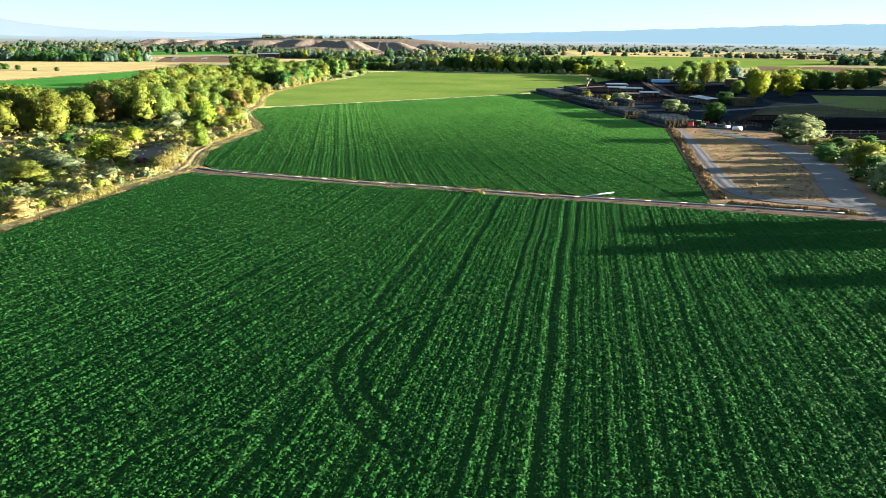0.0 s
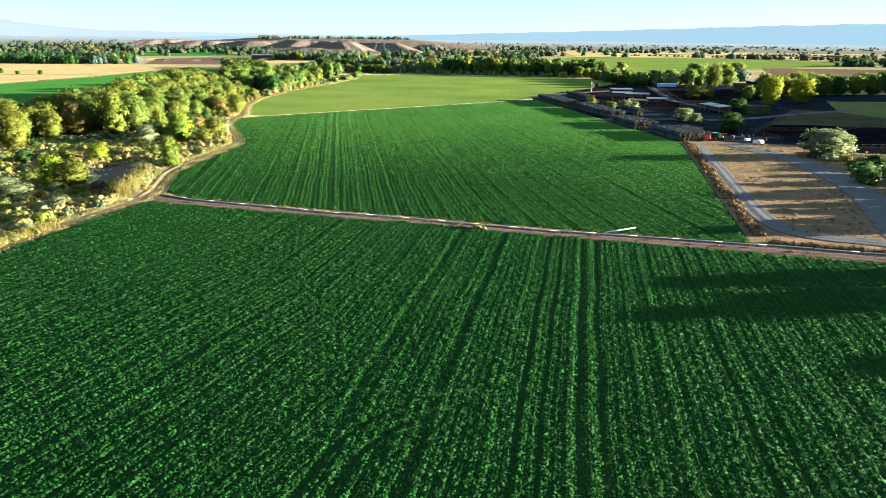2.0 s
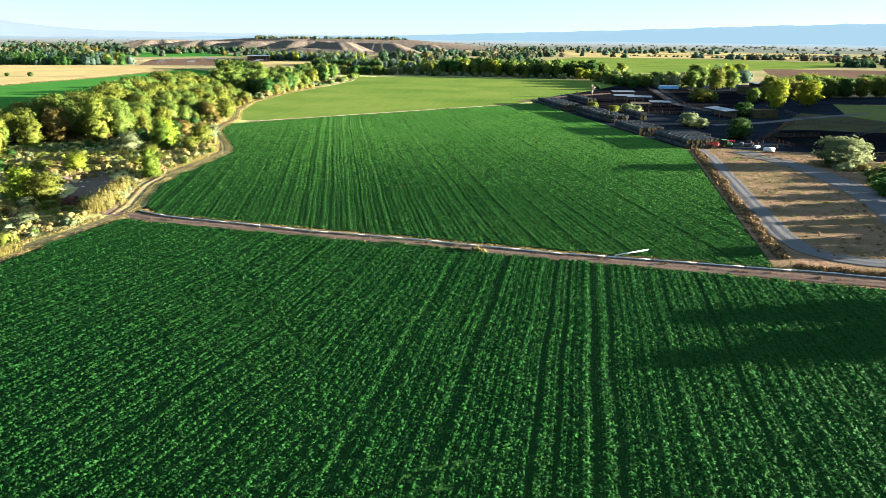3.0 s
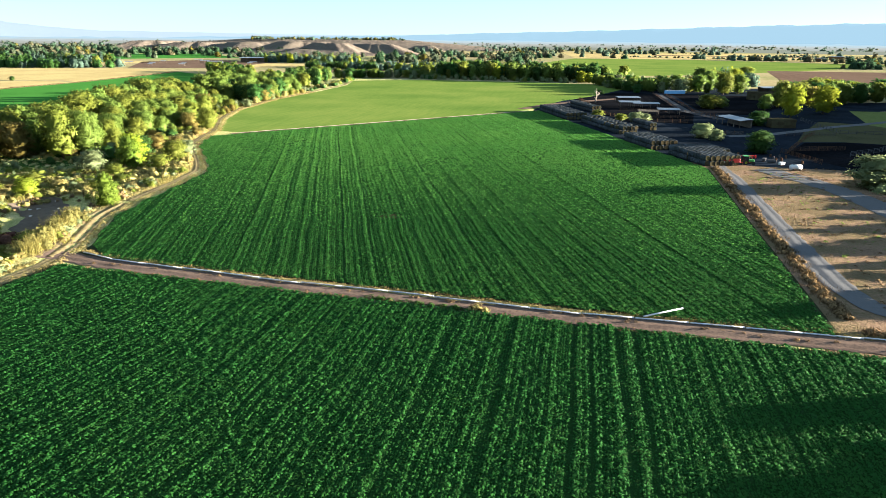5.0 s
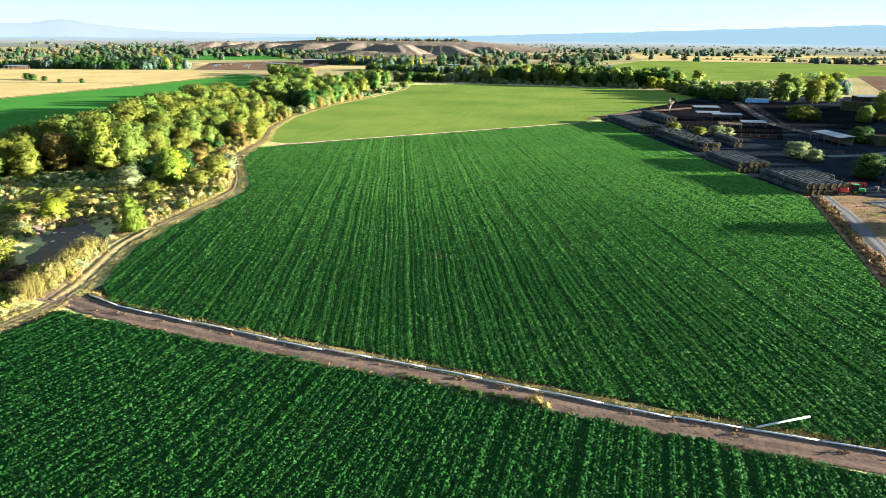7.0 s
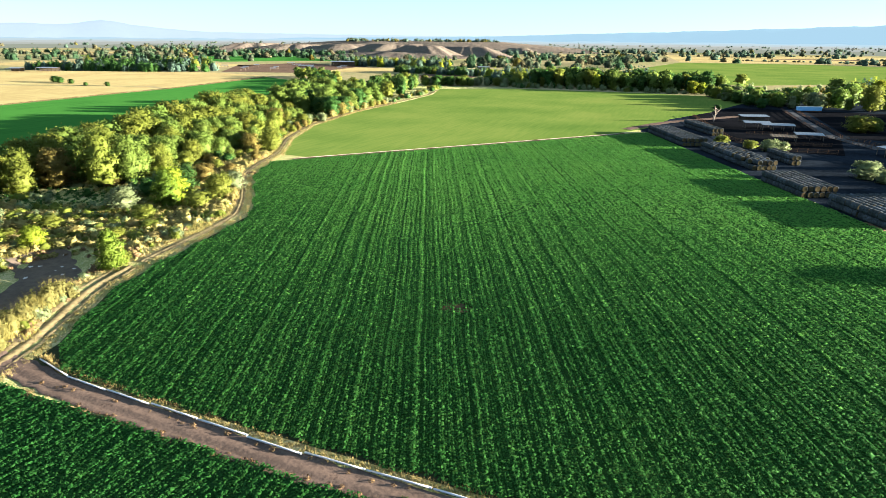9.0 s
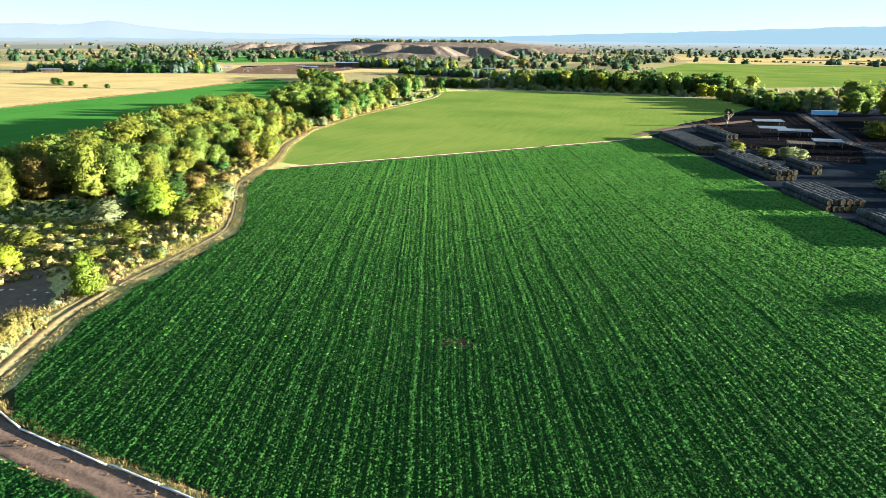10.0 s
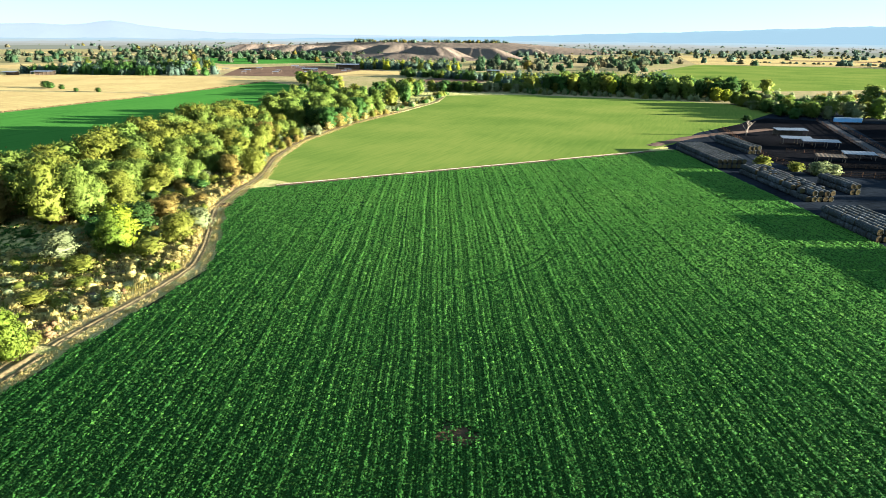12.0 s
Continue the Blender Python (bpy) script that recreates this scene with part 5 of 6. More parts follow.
def tufts(name, label, feet, height, spread_, count, material, wide=0.08, lean=0.3):
    f = np.array([(x, y, float(lie(x, y)) - 0.1) for x, y in feet])
    V, F = blades(f, height, spread_, count, lean, wide)
    return tagged(part(name, np_mesh(name, V, F), M[material]), label, "grass", kind="stuff")


tufts("verge_grass", "short dry grass along pipe", [(x, float(np.interp(x, PIPE_X, PIPE_Y)) + 0.75 + 0.35 * rng.normal()) for x in np.arange(-91, 48, 0.12)], 0.5, 0.16, 12, "straw", 0.028)
tufts("verge_grass", "low weeds along track edge", [(x, 117.2 + 0.35 * rng.normal()) for x in rng.uniform(-88, 50, 500)], 0.35, 0.2, 10, "weed", 0.028)
tufts("weed_hedge", "tall brown weeds between field and road", [(23.6 + 0.7 * rng.normal(), y) for y in rng.uniform(128, 232, 900)], 0.8, 0.3, 12, "weed", 0.028)
tufts("weed_hedge", "brown weeds beside track", [(x, 123.6 + 0.45 * rng.normal()) for x in rng.uniform(24, 46, 260)], 0.8, 0.3, 14, "weed", 0.03)
tufts("reeds", "tall golden reeds in a dense bank", [(-97 - 0.55 * t + 0.75 * rng.normal(), 119 + 1.2 * t + 0.7 * rng.normal()) for t in rng.uniform(0, 16, 150)], 2.8, 0.4, 26, "reed", 0.03, 0.25)
tufts("reeds", "golden reeds in a dense bank", [(-93.2 + 0.4 * rng.normal(), y) for y in rng.uniform(86, 99, 120)], 1.5, 0.4, 24, "reed", 0.03, 0.3)
tufts("verge_grass", "dry grass along field edge", [(edge(y) + (0.3 if q else (-5.6 if 118 < y < 156 else -4.0)) + 0.3 * rng.normal(), y) for y, q in zip(rng.uniform(20, 420, 3200), rng.uniform(size=3200) < 0.5)], 0.5, 0.3, 8, "straw", 0.03)
def mounds(count, reach, lo, hi, y0=55, y1=270, start=4.2):
    feet = clear_of([(float(edge(y)) - start - abs(rng.normal()) * reach, y) for y in rng.uniform(y0, y1, count)])
    return [(x, y, h, h * rng.uniform(1.3, 2.6)) for (x, y), h in zip(feet, rng.uniform(lo, hi, len(feet))) if not (-186 < x < -143 and 166 < y < 192 and h > 0.55)]


far_woods("dry_grass", "dry straw coloured grass in low mounds", "t_gold", mounds(2300, 27, 0.4, 1.25, start=6.5), 34, 1.75)
far_woods("dry_grass", "brown dead weeds in low mounds", "t_brown", mounds(600, 26, 0.3, 1.1), 24, 2.1)
far_woods("dry_grass", "yellow-green grass in low mounds", "t_lime", mounds(1100, 30, 0.4, 1.3, start=6.0), 34, 1.75)
far_woods("dry_grass", "short straw grass beside edge track", "t_gold", mounds(380, 0.8, 0.2, 0.5, 30, 118, 3.4) + mounds(420, 0.8, 0.25, 0.6, 152, 420, 4.2), 24, 2.8)
rim_ = [(x, y) for x, y in zip(rng.uniform(-142, -98, 1500), rng.uniform(118, 166, 1500)) if 0.03 < basin(x, y) < 0.75 and edge(y) - x > 7]
for look_, words_, q_ in (("t_brown", "brown weeds on the bank of the sunken flat", 0), ("t_gold", "straw grass on the bank of the sunken flat", 1), ("t_lime", "yellow-green weeds on the bank of the sunken flat", 2)):
    far_woods("bank_weeds", words_, look_, [(x, y, h, h * rng.uniform(1.4, 2.4)) for (x, y), h in zip(rim_[q_::3], rng.uniform(0.3, 1.1, len(rim_)))], 34, 2.0)
far_woods("dry_grass", "golden bunch grass standing in clumps", "t_gold", [(x, y, h, h * rng.uniform(0.9, 1.6)) for x, y, h in [(float(edge(y)) - 7 - abs(rng.normal()) * 22, y, h) for y, h in zip(rng.uniform(95, 235, 420), rng.uniform(0.9, 2.0, 420))] if basin(x, y) < 0.1], 46, 1.5)
far_woods("verge_grass", "short golden grass between track and crop", "t_gold", [(float(edge(y)) - 0.3 - abs(rng.normal()) * 0.6, y, h, h * 2.2) for y, h in zip(rng.uniform(60, 420, 1100), rng.uniform(0.15, 0.4, 1100))], 18, 2.6)
swathe = [(x, y) for x, y in zip(rng.uniform(-172, -116, 700), rng.uniform(146, 172, 700)) if basin(x, y) < 0.1 and edge(y) - x > 7 and math.sin(x * 0.21 + 0.5 * math.sin(y * 0.3)) + math.sin(y * 0.5) > -0.5]
for look_, words_, q_ in (("t_reed", "tall olive-gold grass in soft swathes", 0), ("t_gold", "golden grass in soft swathes", 1), ("t_lime", "yellow-green grass in soft swathes", 2)):
    far_woods("dry_grass", words_, look_, [(x, y, h, h * rng.uniform(2.2, 3.6)) for (x, y), h in zip(swathe[q_::3], rng.uniform(0.7, 1.5, len(swathe)))], 60, 1.5)
far_woods("dry_grass", "tall tan weeds by field bend", "t_gold", mounds(160, 6, 0.8, 1.7, 185, 250, 4.5), 90, 1.5)
far_woods("dry_grass", "green meadow grass in shaded hollow", "t_dark", [(rng.uniform(-186, -141), rng.uniform(165, 194), h, h * 2.6) for h in rng.uniform(0.25, 0.5, 800)], 24, 4.2)
tufts("dry_grass", "thin dry stalks across scrub", clear_of([(float(edge(y)) - 4.2 - abs(rng.normal()) * 24, y) for y in rng.uniform(55, 270, 2000)]), 0.6, 0.4, 9, "straw", 0.022)
tufts("verge_grass", "dry grass between far fields", [(x, strip_y(x) + 1.2 + 0.5 * rng.normal()) for x in rng.uniform(-140, -47, 700)], 0.45, 0.3, 9, "weed", 0.07)
tufts("dry_grass", "cropped dry grass in paddock", [(rng.uniform(28, 47), rng.uniform(131, 205)) for _ in range(1500)], 0.22, 0.4, 8, "straw", 0.03)
tufts("verge_grass", "dry weeds along stubble edge", [(float(np.interp(y, [200, 320, 385, 430, 508, 578], [-374, -378, -382, -383, -394, -406])) + 0.8 * rng.normal(), y) for y in rng.uniform(200, 578, 700)], 0.8, 0.6, 7, "weed", 0.12)
far_woods("dry_grass", "tan weed mounds about paddock", "t_brown", [(x, y, h, h * rng.uniform(1.5, 3)) for x, y, h in zip(rng.uniform(29, 48, 230), rng.uniform(130, 236, 230), rng.uniform(0.1, 0.35, 230)) if abs(x - float(np.interp(y, [130, 140, 214, 240], [29, 27.6, 26.5, 24]))) > 3.2], 26, 3.0)
far_woods("dry_grass", "brown weed mounds about paddock", "t_brown", [(x, y, h, h * rng.uniform(1.5, 3)) for x, y, h in zip(rng.uniform(30, 62, 260), rng.uniform(130, 238, 260), rng.uniform(0.1, 0.45, 260)) if abs(x - float(np.interp(y, [124, 140, 160, 175, 195, 212, 226], [51, 51.5, 54, 53.5, 50.5, 46, 38]))) > 3.8], 26, 3.0)
far_woods("dry_grass", "green weeds about paddock", "t_green", [(rng.uniform(29, 46), rng.uniform(150, 230), h, h * 2.5) for h in rng.uniform(0.12, 0.35, 110)], 26, 3.0)
# the bush's shadow along the track edge, built as dark weeds
far_woods("verge_weeds", "dark green weeds in place of a bush's shadow on track edge", "t_dark", [(rng.uniform(-39, -25), 117.9 + 0.25 * rng.normal(), h, h * 2.2) for h in rng.uniform(0.25, 0.6, 46)], 40, 2.4)
far_woods("verge_weeds", "tan weeds on track edge", "t_brown", [(x, (117.75 if q else 120.0) + 0.2 * rng.normal(), h, h * 2) for x, q, h in zip(rng.uniform(-86, 48, 150), rng.uniform(size=150) < 0.6, rng.uniform(0.15, 0.4, 150))], 30, 2.6)
clumps_ = [(float(edge(y)) - rng.uniform(4.5, 36), y) for y in rng.uniform(120, 225, 170)]
tufts("dry_grass", "tall upright straw grass in clumps", clear_of([(x + 0.9 * rng.normal(), y + 0.9 * rng.normal()) for x, y in clumps_ for _ in range(5)]), 1.25, 0.45, 22, "reed", 0.04, 0.2)
tufts("dry_grass", "tall pale weeds in clumps", clear_of([(x + 1.2 * rng.normal() - 3, y + 1.2 * rng.normal() + 4) for x, y in clumps_ for _ in range(3)]), 1.0, 0.5, 18, "straw", 0.045, 0.25)
tufts("weed_tuft", "dry bush on the track edge", [(-23.3 + 0.4 * rng.normal(), 118.2 + 0.3 * rng.normal()) for _ in range(24)], 1.1, 0.25, 16, "weed", 0.03)
far_woods("weed_tuft", "rounded tan bush on the track edge", "t_gold", [(-23.2, 118.2, 1.1, 1.7), (-22.0, 118.0, 0.7, 1.2), (-24.2, 117.9, 0.6, 1.0)], 110, 1.2)

# ---- hay ----
BALE = None


def bale_parts(parent):
    """One round bale, its wrapped side and its hay ends, with its axis along x."""
    def rim(x, size):
        out = []
        for q in range(16):
            t = 2 * math.pi * (q + 0.5) / 16
            k_ = size / (abs(math.cos(t)) ** 3.2 + abs(math.sin(t)) ** 3.2) ** (1 / 3.2)
            out.append((x, k_ * math.cos(t), k_ * math.sin(t)))
        return out

    g = Geo().add(sum([rim(x, r) for x, r in ((-0.72, 0.66), (-0.62, 0.76), (0, 0.79), (0.62, 0.76), (0.72, 0.66))], []), [(i * 16 + q, i * 16 + (q + 1) % 16, (i + 1) * 16 + (q + 1) % 16, (i + 1) * 16 + q)[::-1] for i in range(4) for q in range(16)])
    n_side = len(g.f)
    for sx in (-1, 1):
        g.add(rim(sx * 0.72, 0.66) + [(sx * 0.67, 0, 0)], [((q, (q + 1) % 16, 16) if sx > 0 else ((q + 1) % 16, q, 16)) for q in range(16)])
    me = g.mesh("bale", True)
    me.materials.append(M["wrap"])
    me.materials.append(M["hay"])
    me.polygons.foreach_set("material_index", [0 if q < n_side else 1 for q in range(len(g.f))])
    return part("bale", me, M["wrap"], parent)


def stack(x, y, rows, long, layers, label, ragged=0.0, turn=-65.2):
    """Round bales side by side in rows, laid layer on layer; only the outer ones are needed. x, y: the field-side far corner."""
    global BALE
    base = thing("hay_stack", label, "hay stack", "hay stacks")
    for q in range(rows):
        for l in range(long):
            for z in range(layers):
                outer = z == layers - 1 or q in (0, rows - 1) or l in (0, long - 1)
                if not outer or (z == layers - 1 and rng.uniform() < ragged):
                    continue
                at = pose(l * 1.5 + 0.75 + 0.05 * rng.normal(), q * 1.6 + 0.8 + 0.04 * rng.normal(), 0.77 + z * 1.53 + 0.03 * rng.normal() * z, 90.0 * int(rng.integers(4)) + float(rng.normal() * 3), 0, float(rng.normal() * 2))
                if BALE is None:
                    BALE = bale_parts(base)
                    BALE.matrix_basis = at
                else:
                    b = copy_thing(BALE, at)
                    b.parent = base
    base.matrix_world = pose(x, y, 0.02, 0, 0, turn)
    return base


stack(-38.5, 359, 6, 24, 2, "long stack of wrapped hay bales")
stack(-25, 386, 3, 19, 2, "long narrow stack of wrapped hay bales")
stack(-17, 321, 5, 24, 2, "low ragged stack of wrapped hay bales", 0.3)
stack(-0.5, 273, 6, 13, 2, "tall stack of wrapped hay bales")
stack(4, 316, 2, 10, 2, "dark weathered stack of hay bales")
stack(12.5, 249.5, 9, 7, 2, "broad stack of wrapped hay bales")
stack(17, 239.5, 7, 6, 2, "stack of wrapped hay bales beside a red machine")


def square_stack(x, y, nx, ny, nz, turn, label):
    base = thing("hay_stack", label, "hay stack", "hay stacks")
    me = None
    for q in range(nx):
        for l in range(ny):
            for z in range(nz):
                if 0 < q < nx - 1 and 0 < l < ny - 1 and z < nz - 1:
                    continue
                if me is None:
                    b = part("bale", Geo().box((-1.2, -0.6, 0), (1.2, 0.6, 1.2), 0.07), M["hay"], base)
                    me = b.data
                else:
                    b = part("bale", me, M["hay"], base)
                b.matrix_basis = pose(q * 2.45 + 0.04 * rng.normal(), l * 1.24 + 0.03 * rng.normal(), z * 1.2, 0, 0, float(rng.normal()))
    base.matrix_world = pose(x, y, 0.03, 0, 0, turn)


square_stack(61, 327, 4, 4, 3, 12, "squared hay bales stacked three high")
square_stack(78, 462, 10, 4, 4, -35, "large block of squared hay bales")

# ---- sheds, fences and machines of the farm ----
def shed(x, y, l, w, h, turn, roof, label, walls=True):
    base = thing("cattle_shed", label, "shed", "farm sheds")
    for sx in np.linspace(-l / 2 + 0.15, l / 2 - 0.15, max(2, int(l / 4) + 1)):
        for sy in (-1, 1):
            part("post", Geo().box((sx - 0.1, sy * (w / 2 - 0.2) - 0.1, 0), (sx + 0.1, sy * (w / 2 - 0.2) + 0.1, h + (0.5 if sy > 0 else 0)), 0.01), M["timber"], base)
    g, n = Geo(), int(l / 0.6)
    V, F = [], []
    for q in range(n + 1):
        for sy in (-1, 1):
            for dz in (0, 0.09):
                V.append((-l / 2 - 0.3 + (l + 0.6) * q / n, sy * (w / 2 + 0.3), h + 0.02 + (0.5 if sy > 0 else 0) + dz + (0.05 if q % 2 else 0)))
    for q in range(n):
        a = q * 4
        F += [(a + 1, a + 3, a + 7, a + 5)[::-1], (a, a + 2, a + 6, a + 4), (a, a + 4, a + 5, a + 1), (a + 2, a + 3, a + 7, a + 6)]
    part("roof", g.add(V, F), M[roof], base, "ribbed sheet roof")
    if walls:
        part("back_wall", Geo().box((-l / 2, w / 2 - 0.12, 0), (l / 2, w / 2 - 0.04, h + 0.4), 0), M["timber"], base)
    base.matrix_world = pose(x, y, 0.03, 0, 0, turn)
    return base


shed(6, 421, 13, 4.5, 2.4, 20, "tin", "open cattle shade with pale metal roof")
shed(6, 396, 11, 4, 2.2, 12, "tin", "open cattle shade with pale metal roof", False)
shed(14, 391, 13, 4, 2.2, 8, "tin", "open cattle shade with pale metal roof", False)
shed(23, 366, 10, 4, 2.0, 8, "tin", "open cattle shade with pale metal roof", False)
shed(13, 357, 9, 3.5, 1.8, 5, "timber", "low dark timber cattle shade", False)
shed(46, 330, 17, 5.5, 2.9, -68, "tin", "long open machine shed with pale roof")
shed(104, 520, 16, 8, 3.5, 20, "tin", "distant farm shed with pale roof")
shed(-652, 540, 20, 9, 3.6, 30, "tin", "distant white farm shed")
shed(-676, 522, 14, 8, 3.2, 20, "tin", "distant white farm shed")
shed(-455, 800, 30, 14, 6, 25, "tin", "distant white roofed barn")
shed(-470, 740, 18, 8, 3, 25, "tin", "distant white roofed shed")
for x_, y_, l_, t_ in ((-560, 700, 12, 20), (-540, 735, 10, 10), (-520, 690, 9, 30), (-505, 770, 16, 25), (-485, 700, 8, 5), (-470, 675, 9, 40), (-450, 720, 12, 15), (-440, 690, 7, 25), (-430, 760, 12, 20), (-500, 660, 7, 15), (-535, 800, 14, 25), (-420, 735, 8, 30)):
    shed(x_, y_, l_ * 0.7, 3.4, 2.4, t_, "tin", "small white roofed shade in far cattle yard", False)
shed(-262, 800, 14, 8, 4, 20, "tin", "distant white house with shed roof")
shed(344, 1270, 30, 14, 6, 20, "tin", "distant white farm building")
shed(420, 1400, 30, 14, 6, 20, "tin", "distant white farm building")

trailer = thing("stock_trailer", "long blue and white trailer parked by pens", "trailer")
part("body", Geo().box((-6.5, -1.3, 0.9), (6.5, 1.3, 2.9), 0.08), M["blue"], trailer)
part("roof", Geo().box((-6.55, -1.35, 2.9), (6.55, 1.35, 3.02), 0.03), M["white"], trailer, "white trailer roof")
for sx in (-4.4, -3.2, 4.2):
    for sy in (-1.1, 1.1):
        part("wheel", Geo().tube([(sx, sy - 0.15, 0.5), (sx, sy + 0.15, 0.5)], [0.5, 0.5], 14), M["rubber"], trailer)
part("skirt", Geo().box((-6.2, -1.2, 0.5), (6.2, 1.2, 0.9), 0.02), M["rust"], trailer)
trailer.matrix_world = pose(37, 479, 0.05, 0, 0, 20)


def fence(name, points, label, h=1.5, rails=3, material="rust", gap=3.0):
    base = thing(name, label, "fence", kind="")
    x0, y0 = points[0]
    post = None
    for (xa, ya), (xb, yb) in zip(points[:-1], points[1:]):
        n = max(1, int(math.hypot(xb - xa, yb - ya) / gap))
        for q in range(n + 1):
            x, y = xa + (xb - xa) * q / n - x0, ya + (yb - ya) * q / n - y0
            if post is None:
                post = Geo().tube([(0, 0, -0.2), (0, 0, h)], [0.09, 0.08], 6).mesh("post")
            p = part("post", post, M[material], base)
            p.location = (x, y, 0)
        for r in range(rails):
            z = h * (r + 0.8) / rails - 0.1
            part("rail", Geo().tube([(xa - x0, ya - y0, z), (xb - x0, yb - y0, z)], [0.06, 0.06], 5), M[material], base)
    base.location = (x0, y0, float(lie(x0, y0)))
    return base


fence("pen_fence", [(68, 262), (80, 273), (100, 300), (128, 304)], "grey pipe rail fence round cattle pen", 1.7, 4, "concrete")
fence("pen_fence", [(79, 357), (82, 316), (121, 320), (170, 318)], "pale rail fence between pen and pasture", 1.6, 3, "concrete")
fence("pen_fence", [(50, 262), (66, 300), (72, 312)], "rusty pipe rail fence", 1.6, 3)
fence("pen_fence", [(24, 486), (30, 376), (42, 352)], "rusty rail fence beside feed lane", 1.4, 3)
fence("pen_fence", [(30.5, 486), (36.5, 376), (49, 352)], "rusty rail fence beside feed lane", 1.4, 3)
fence("pen_fence", [(-22, 430), (-6, 352), (6, 332), (28, 332)], "rusty pipe rail fence round pen", 1.5, 3)
fence("pen_fence", [(66, 232), (90, 240), (140, 236)], "weathered timber pen fence", 1.5, 3, "timber")

# red machine, tractor and other things on the yard
spreader = thing("manure_spreader", "red farm spreader parked beside hay stack", "farm machine")
part("box", Geo().box((-2.4, -1.15, 0.8), (2.4, 1.15, 2.0), 0.12), M["red"], spreader)
part("rim", Geo().box((-2.5, -1.25, 2.0), (2.5, 1.25, 2.14), 0.04), M["rust"], spreader)
part("beater", Geo().tube([(-2.7, 0, 0.9), (-2.7, 0, 2.3)], [0.3, 0.3], 8), M["rust"], spreader)
part("drawbar", Geo().tube([(2.3, 0, 0.8), (4.0, 0, 0.55)], [0.12, 0.08], 6), M["red"], spreader)
for sy in (-1.3, 1.3):
    part("wheel", Geo().tube([(-0.6, sy - 0.2, 0.6), (-0.6, sy + 0.2, 0.6)], [0.6, 0.6], 16), M["rubber"], spreader)
spreader.matrix_world = pose(28.4, 236.2, 0.04, 0, 0, 18)

tractor = thing("tractor", "green farm tractor with dark cab beside spreader", "tractor")
part("hood", Geo().box((0.2, -0.4, 0.8), (2.2, 0.4, 1.6), 0.12), M["tractor"], tractor)
part("cab", Geo().box((-1.2, -0.75, 1.2), (0.3, 0.75, 2.5), 0.15), M["rubber"], tractor, "dark glazed cab")
part("cab_roof", Geo().box((-1.3, -0.85, 2.5), (0.4, 0.85, 2.66), 0.06), M["tractor"], tractor)
part("chassis", Geo().box((-1.4, -0.35, 0.55), (2.0, 0.35, 0.95), 0.04), M["rust"], tractor)
for sy in (-0.95, 0.95):
    w_ = part("rear_wheel", Geo().tube([(-0.8, sy - 0.22, 0.8), (-0.8, sy + 0.22, 0.8)], [0.8, 0.8], 18), M["rubber"], tractor)
    part("rim", Geo().tube([(-0.8, sy - 0.24, 0.8), (-0.8, sy + 0.24, 0.8)], [0.4, 0.4], 14), M["t_yellow"], w_, "yellow wheel rim")
    part("front_wheel", Geo().tube([(1.6, sy - 0.15, 0.5), (1.6, sy + 0.15, 0.5)], [0.5, 0.5], 16), M["rubber"], tractor)
part("exhaust", Geo().tube([(1.3, 0.2, 1.6), (1.3, 0.2, 2.6)], [0.05, 0.05], 6), M["rust"], tractor)
tractor.matrix_world = pose(33.2, 238.2, -0.03, 0, 0, 18)

rake = thing("hay_rake", "red folded farm implement on yard", "farm machine")
part("frame", Geo().box((-2.2, -0.2, 0.6), (2.2, 0.2, 0.85), 0.03), M["red"], rake)
for q in range(5):
    part("tine_wheel", Geo().tube([(-1.8 + q * 0.9, -0.6, 0.6), (-1.8 + q * 0.9 + 0.1, -0.6, 0.6)], [0.55, 0.55], 12), M["red"], rake)
    part("arm", Geo().tube([(-1.8 + q * 0.9, -0.6, 0.6), (-1.8 + q * 0.9, 0.1, 0.75)], [0.05, 0.05], 5), M["rust"], rake)
rake.matrix_world = pose(36, 249.5, -0.03, 0, 0, 10)

tank = thing("water_tank", "white plastic tank lying on yard", "tank")
part("shell", Geo().tube([(-1.7, 0, 0.8), (-1.5, 0, 0.8), (1.5, 0, 0.8), (1.7, 0, 0.8)], [0.35, 0.72, 0.72, 0.35], 16), M["white"], tank, smooth=True)
for sx in (-0.9, 0.9):
    part("cradle", Geo().box((sx - 0.15, -0.7, 0), (sx + 0.15, 0.7, 0.3), 0.02), M["rust"], tank)
tank.matrix_world = pose(45, 233.5, 0.03, 0, 0, 15)

for q, (x, y, l, col) in enumerate(((41, 243, 2.4, "concrete"), (43, 240, 1.8, "white"), (39.5, 245.5, 2.0, "concrete"))):
    trough = thing("feed_trough", "grey farm trough standing on yard", "trough", "yard clutter")
    part("basin", Geo().box((-l / 2, -0.5, 0.15), (l / 2, 0.5, 0.9), 0.08), M[col], trough)
    part("stand", Geo().box((-l / 2 + 0.2, -0.35, 0), (l / 2 - 0.2, 0.35, 0.15), 0.02), M["rust"], trough)
    trough.matrix_world = pose(x, y, 0.03, 0, 0, 30 * q + 10)
for q in range(14):
    plank = tagged(part("plank", Geo().box((-1.8, -0.12, 0), (1.8, 0.12, 0.08), 0.01), M["timber" if q % 3 else "concrete"]), "weathered plank lying on yard earth", "plank", "yard clutter")
    plank.matrix_world = pose(39.5 + rng.normal() * 2.0, 221 + rng.normal() * 2.5, 0.02, 0, 0, float(rng.uniform(-30, 60)))

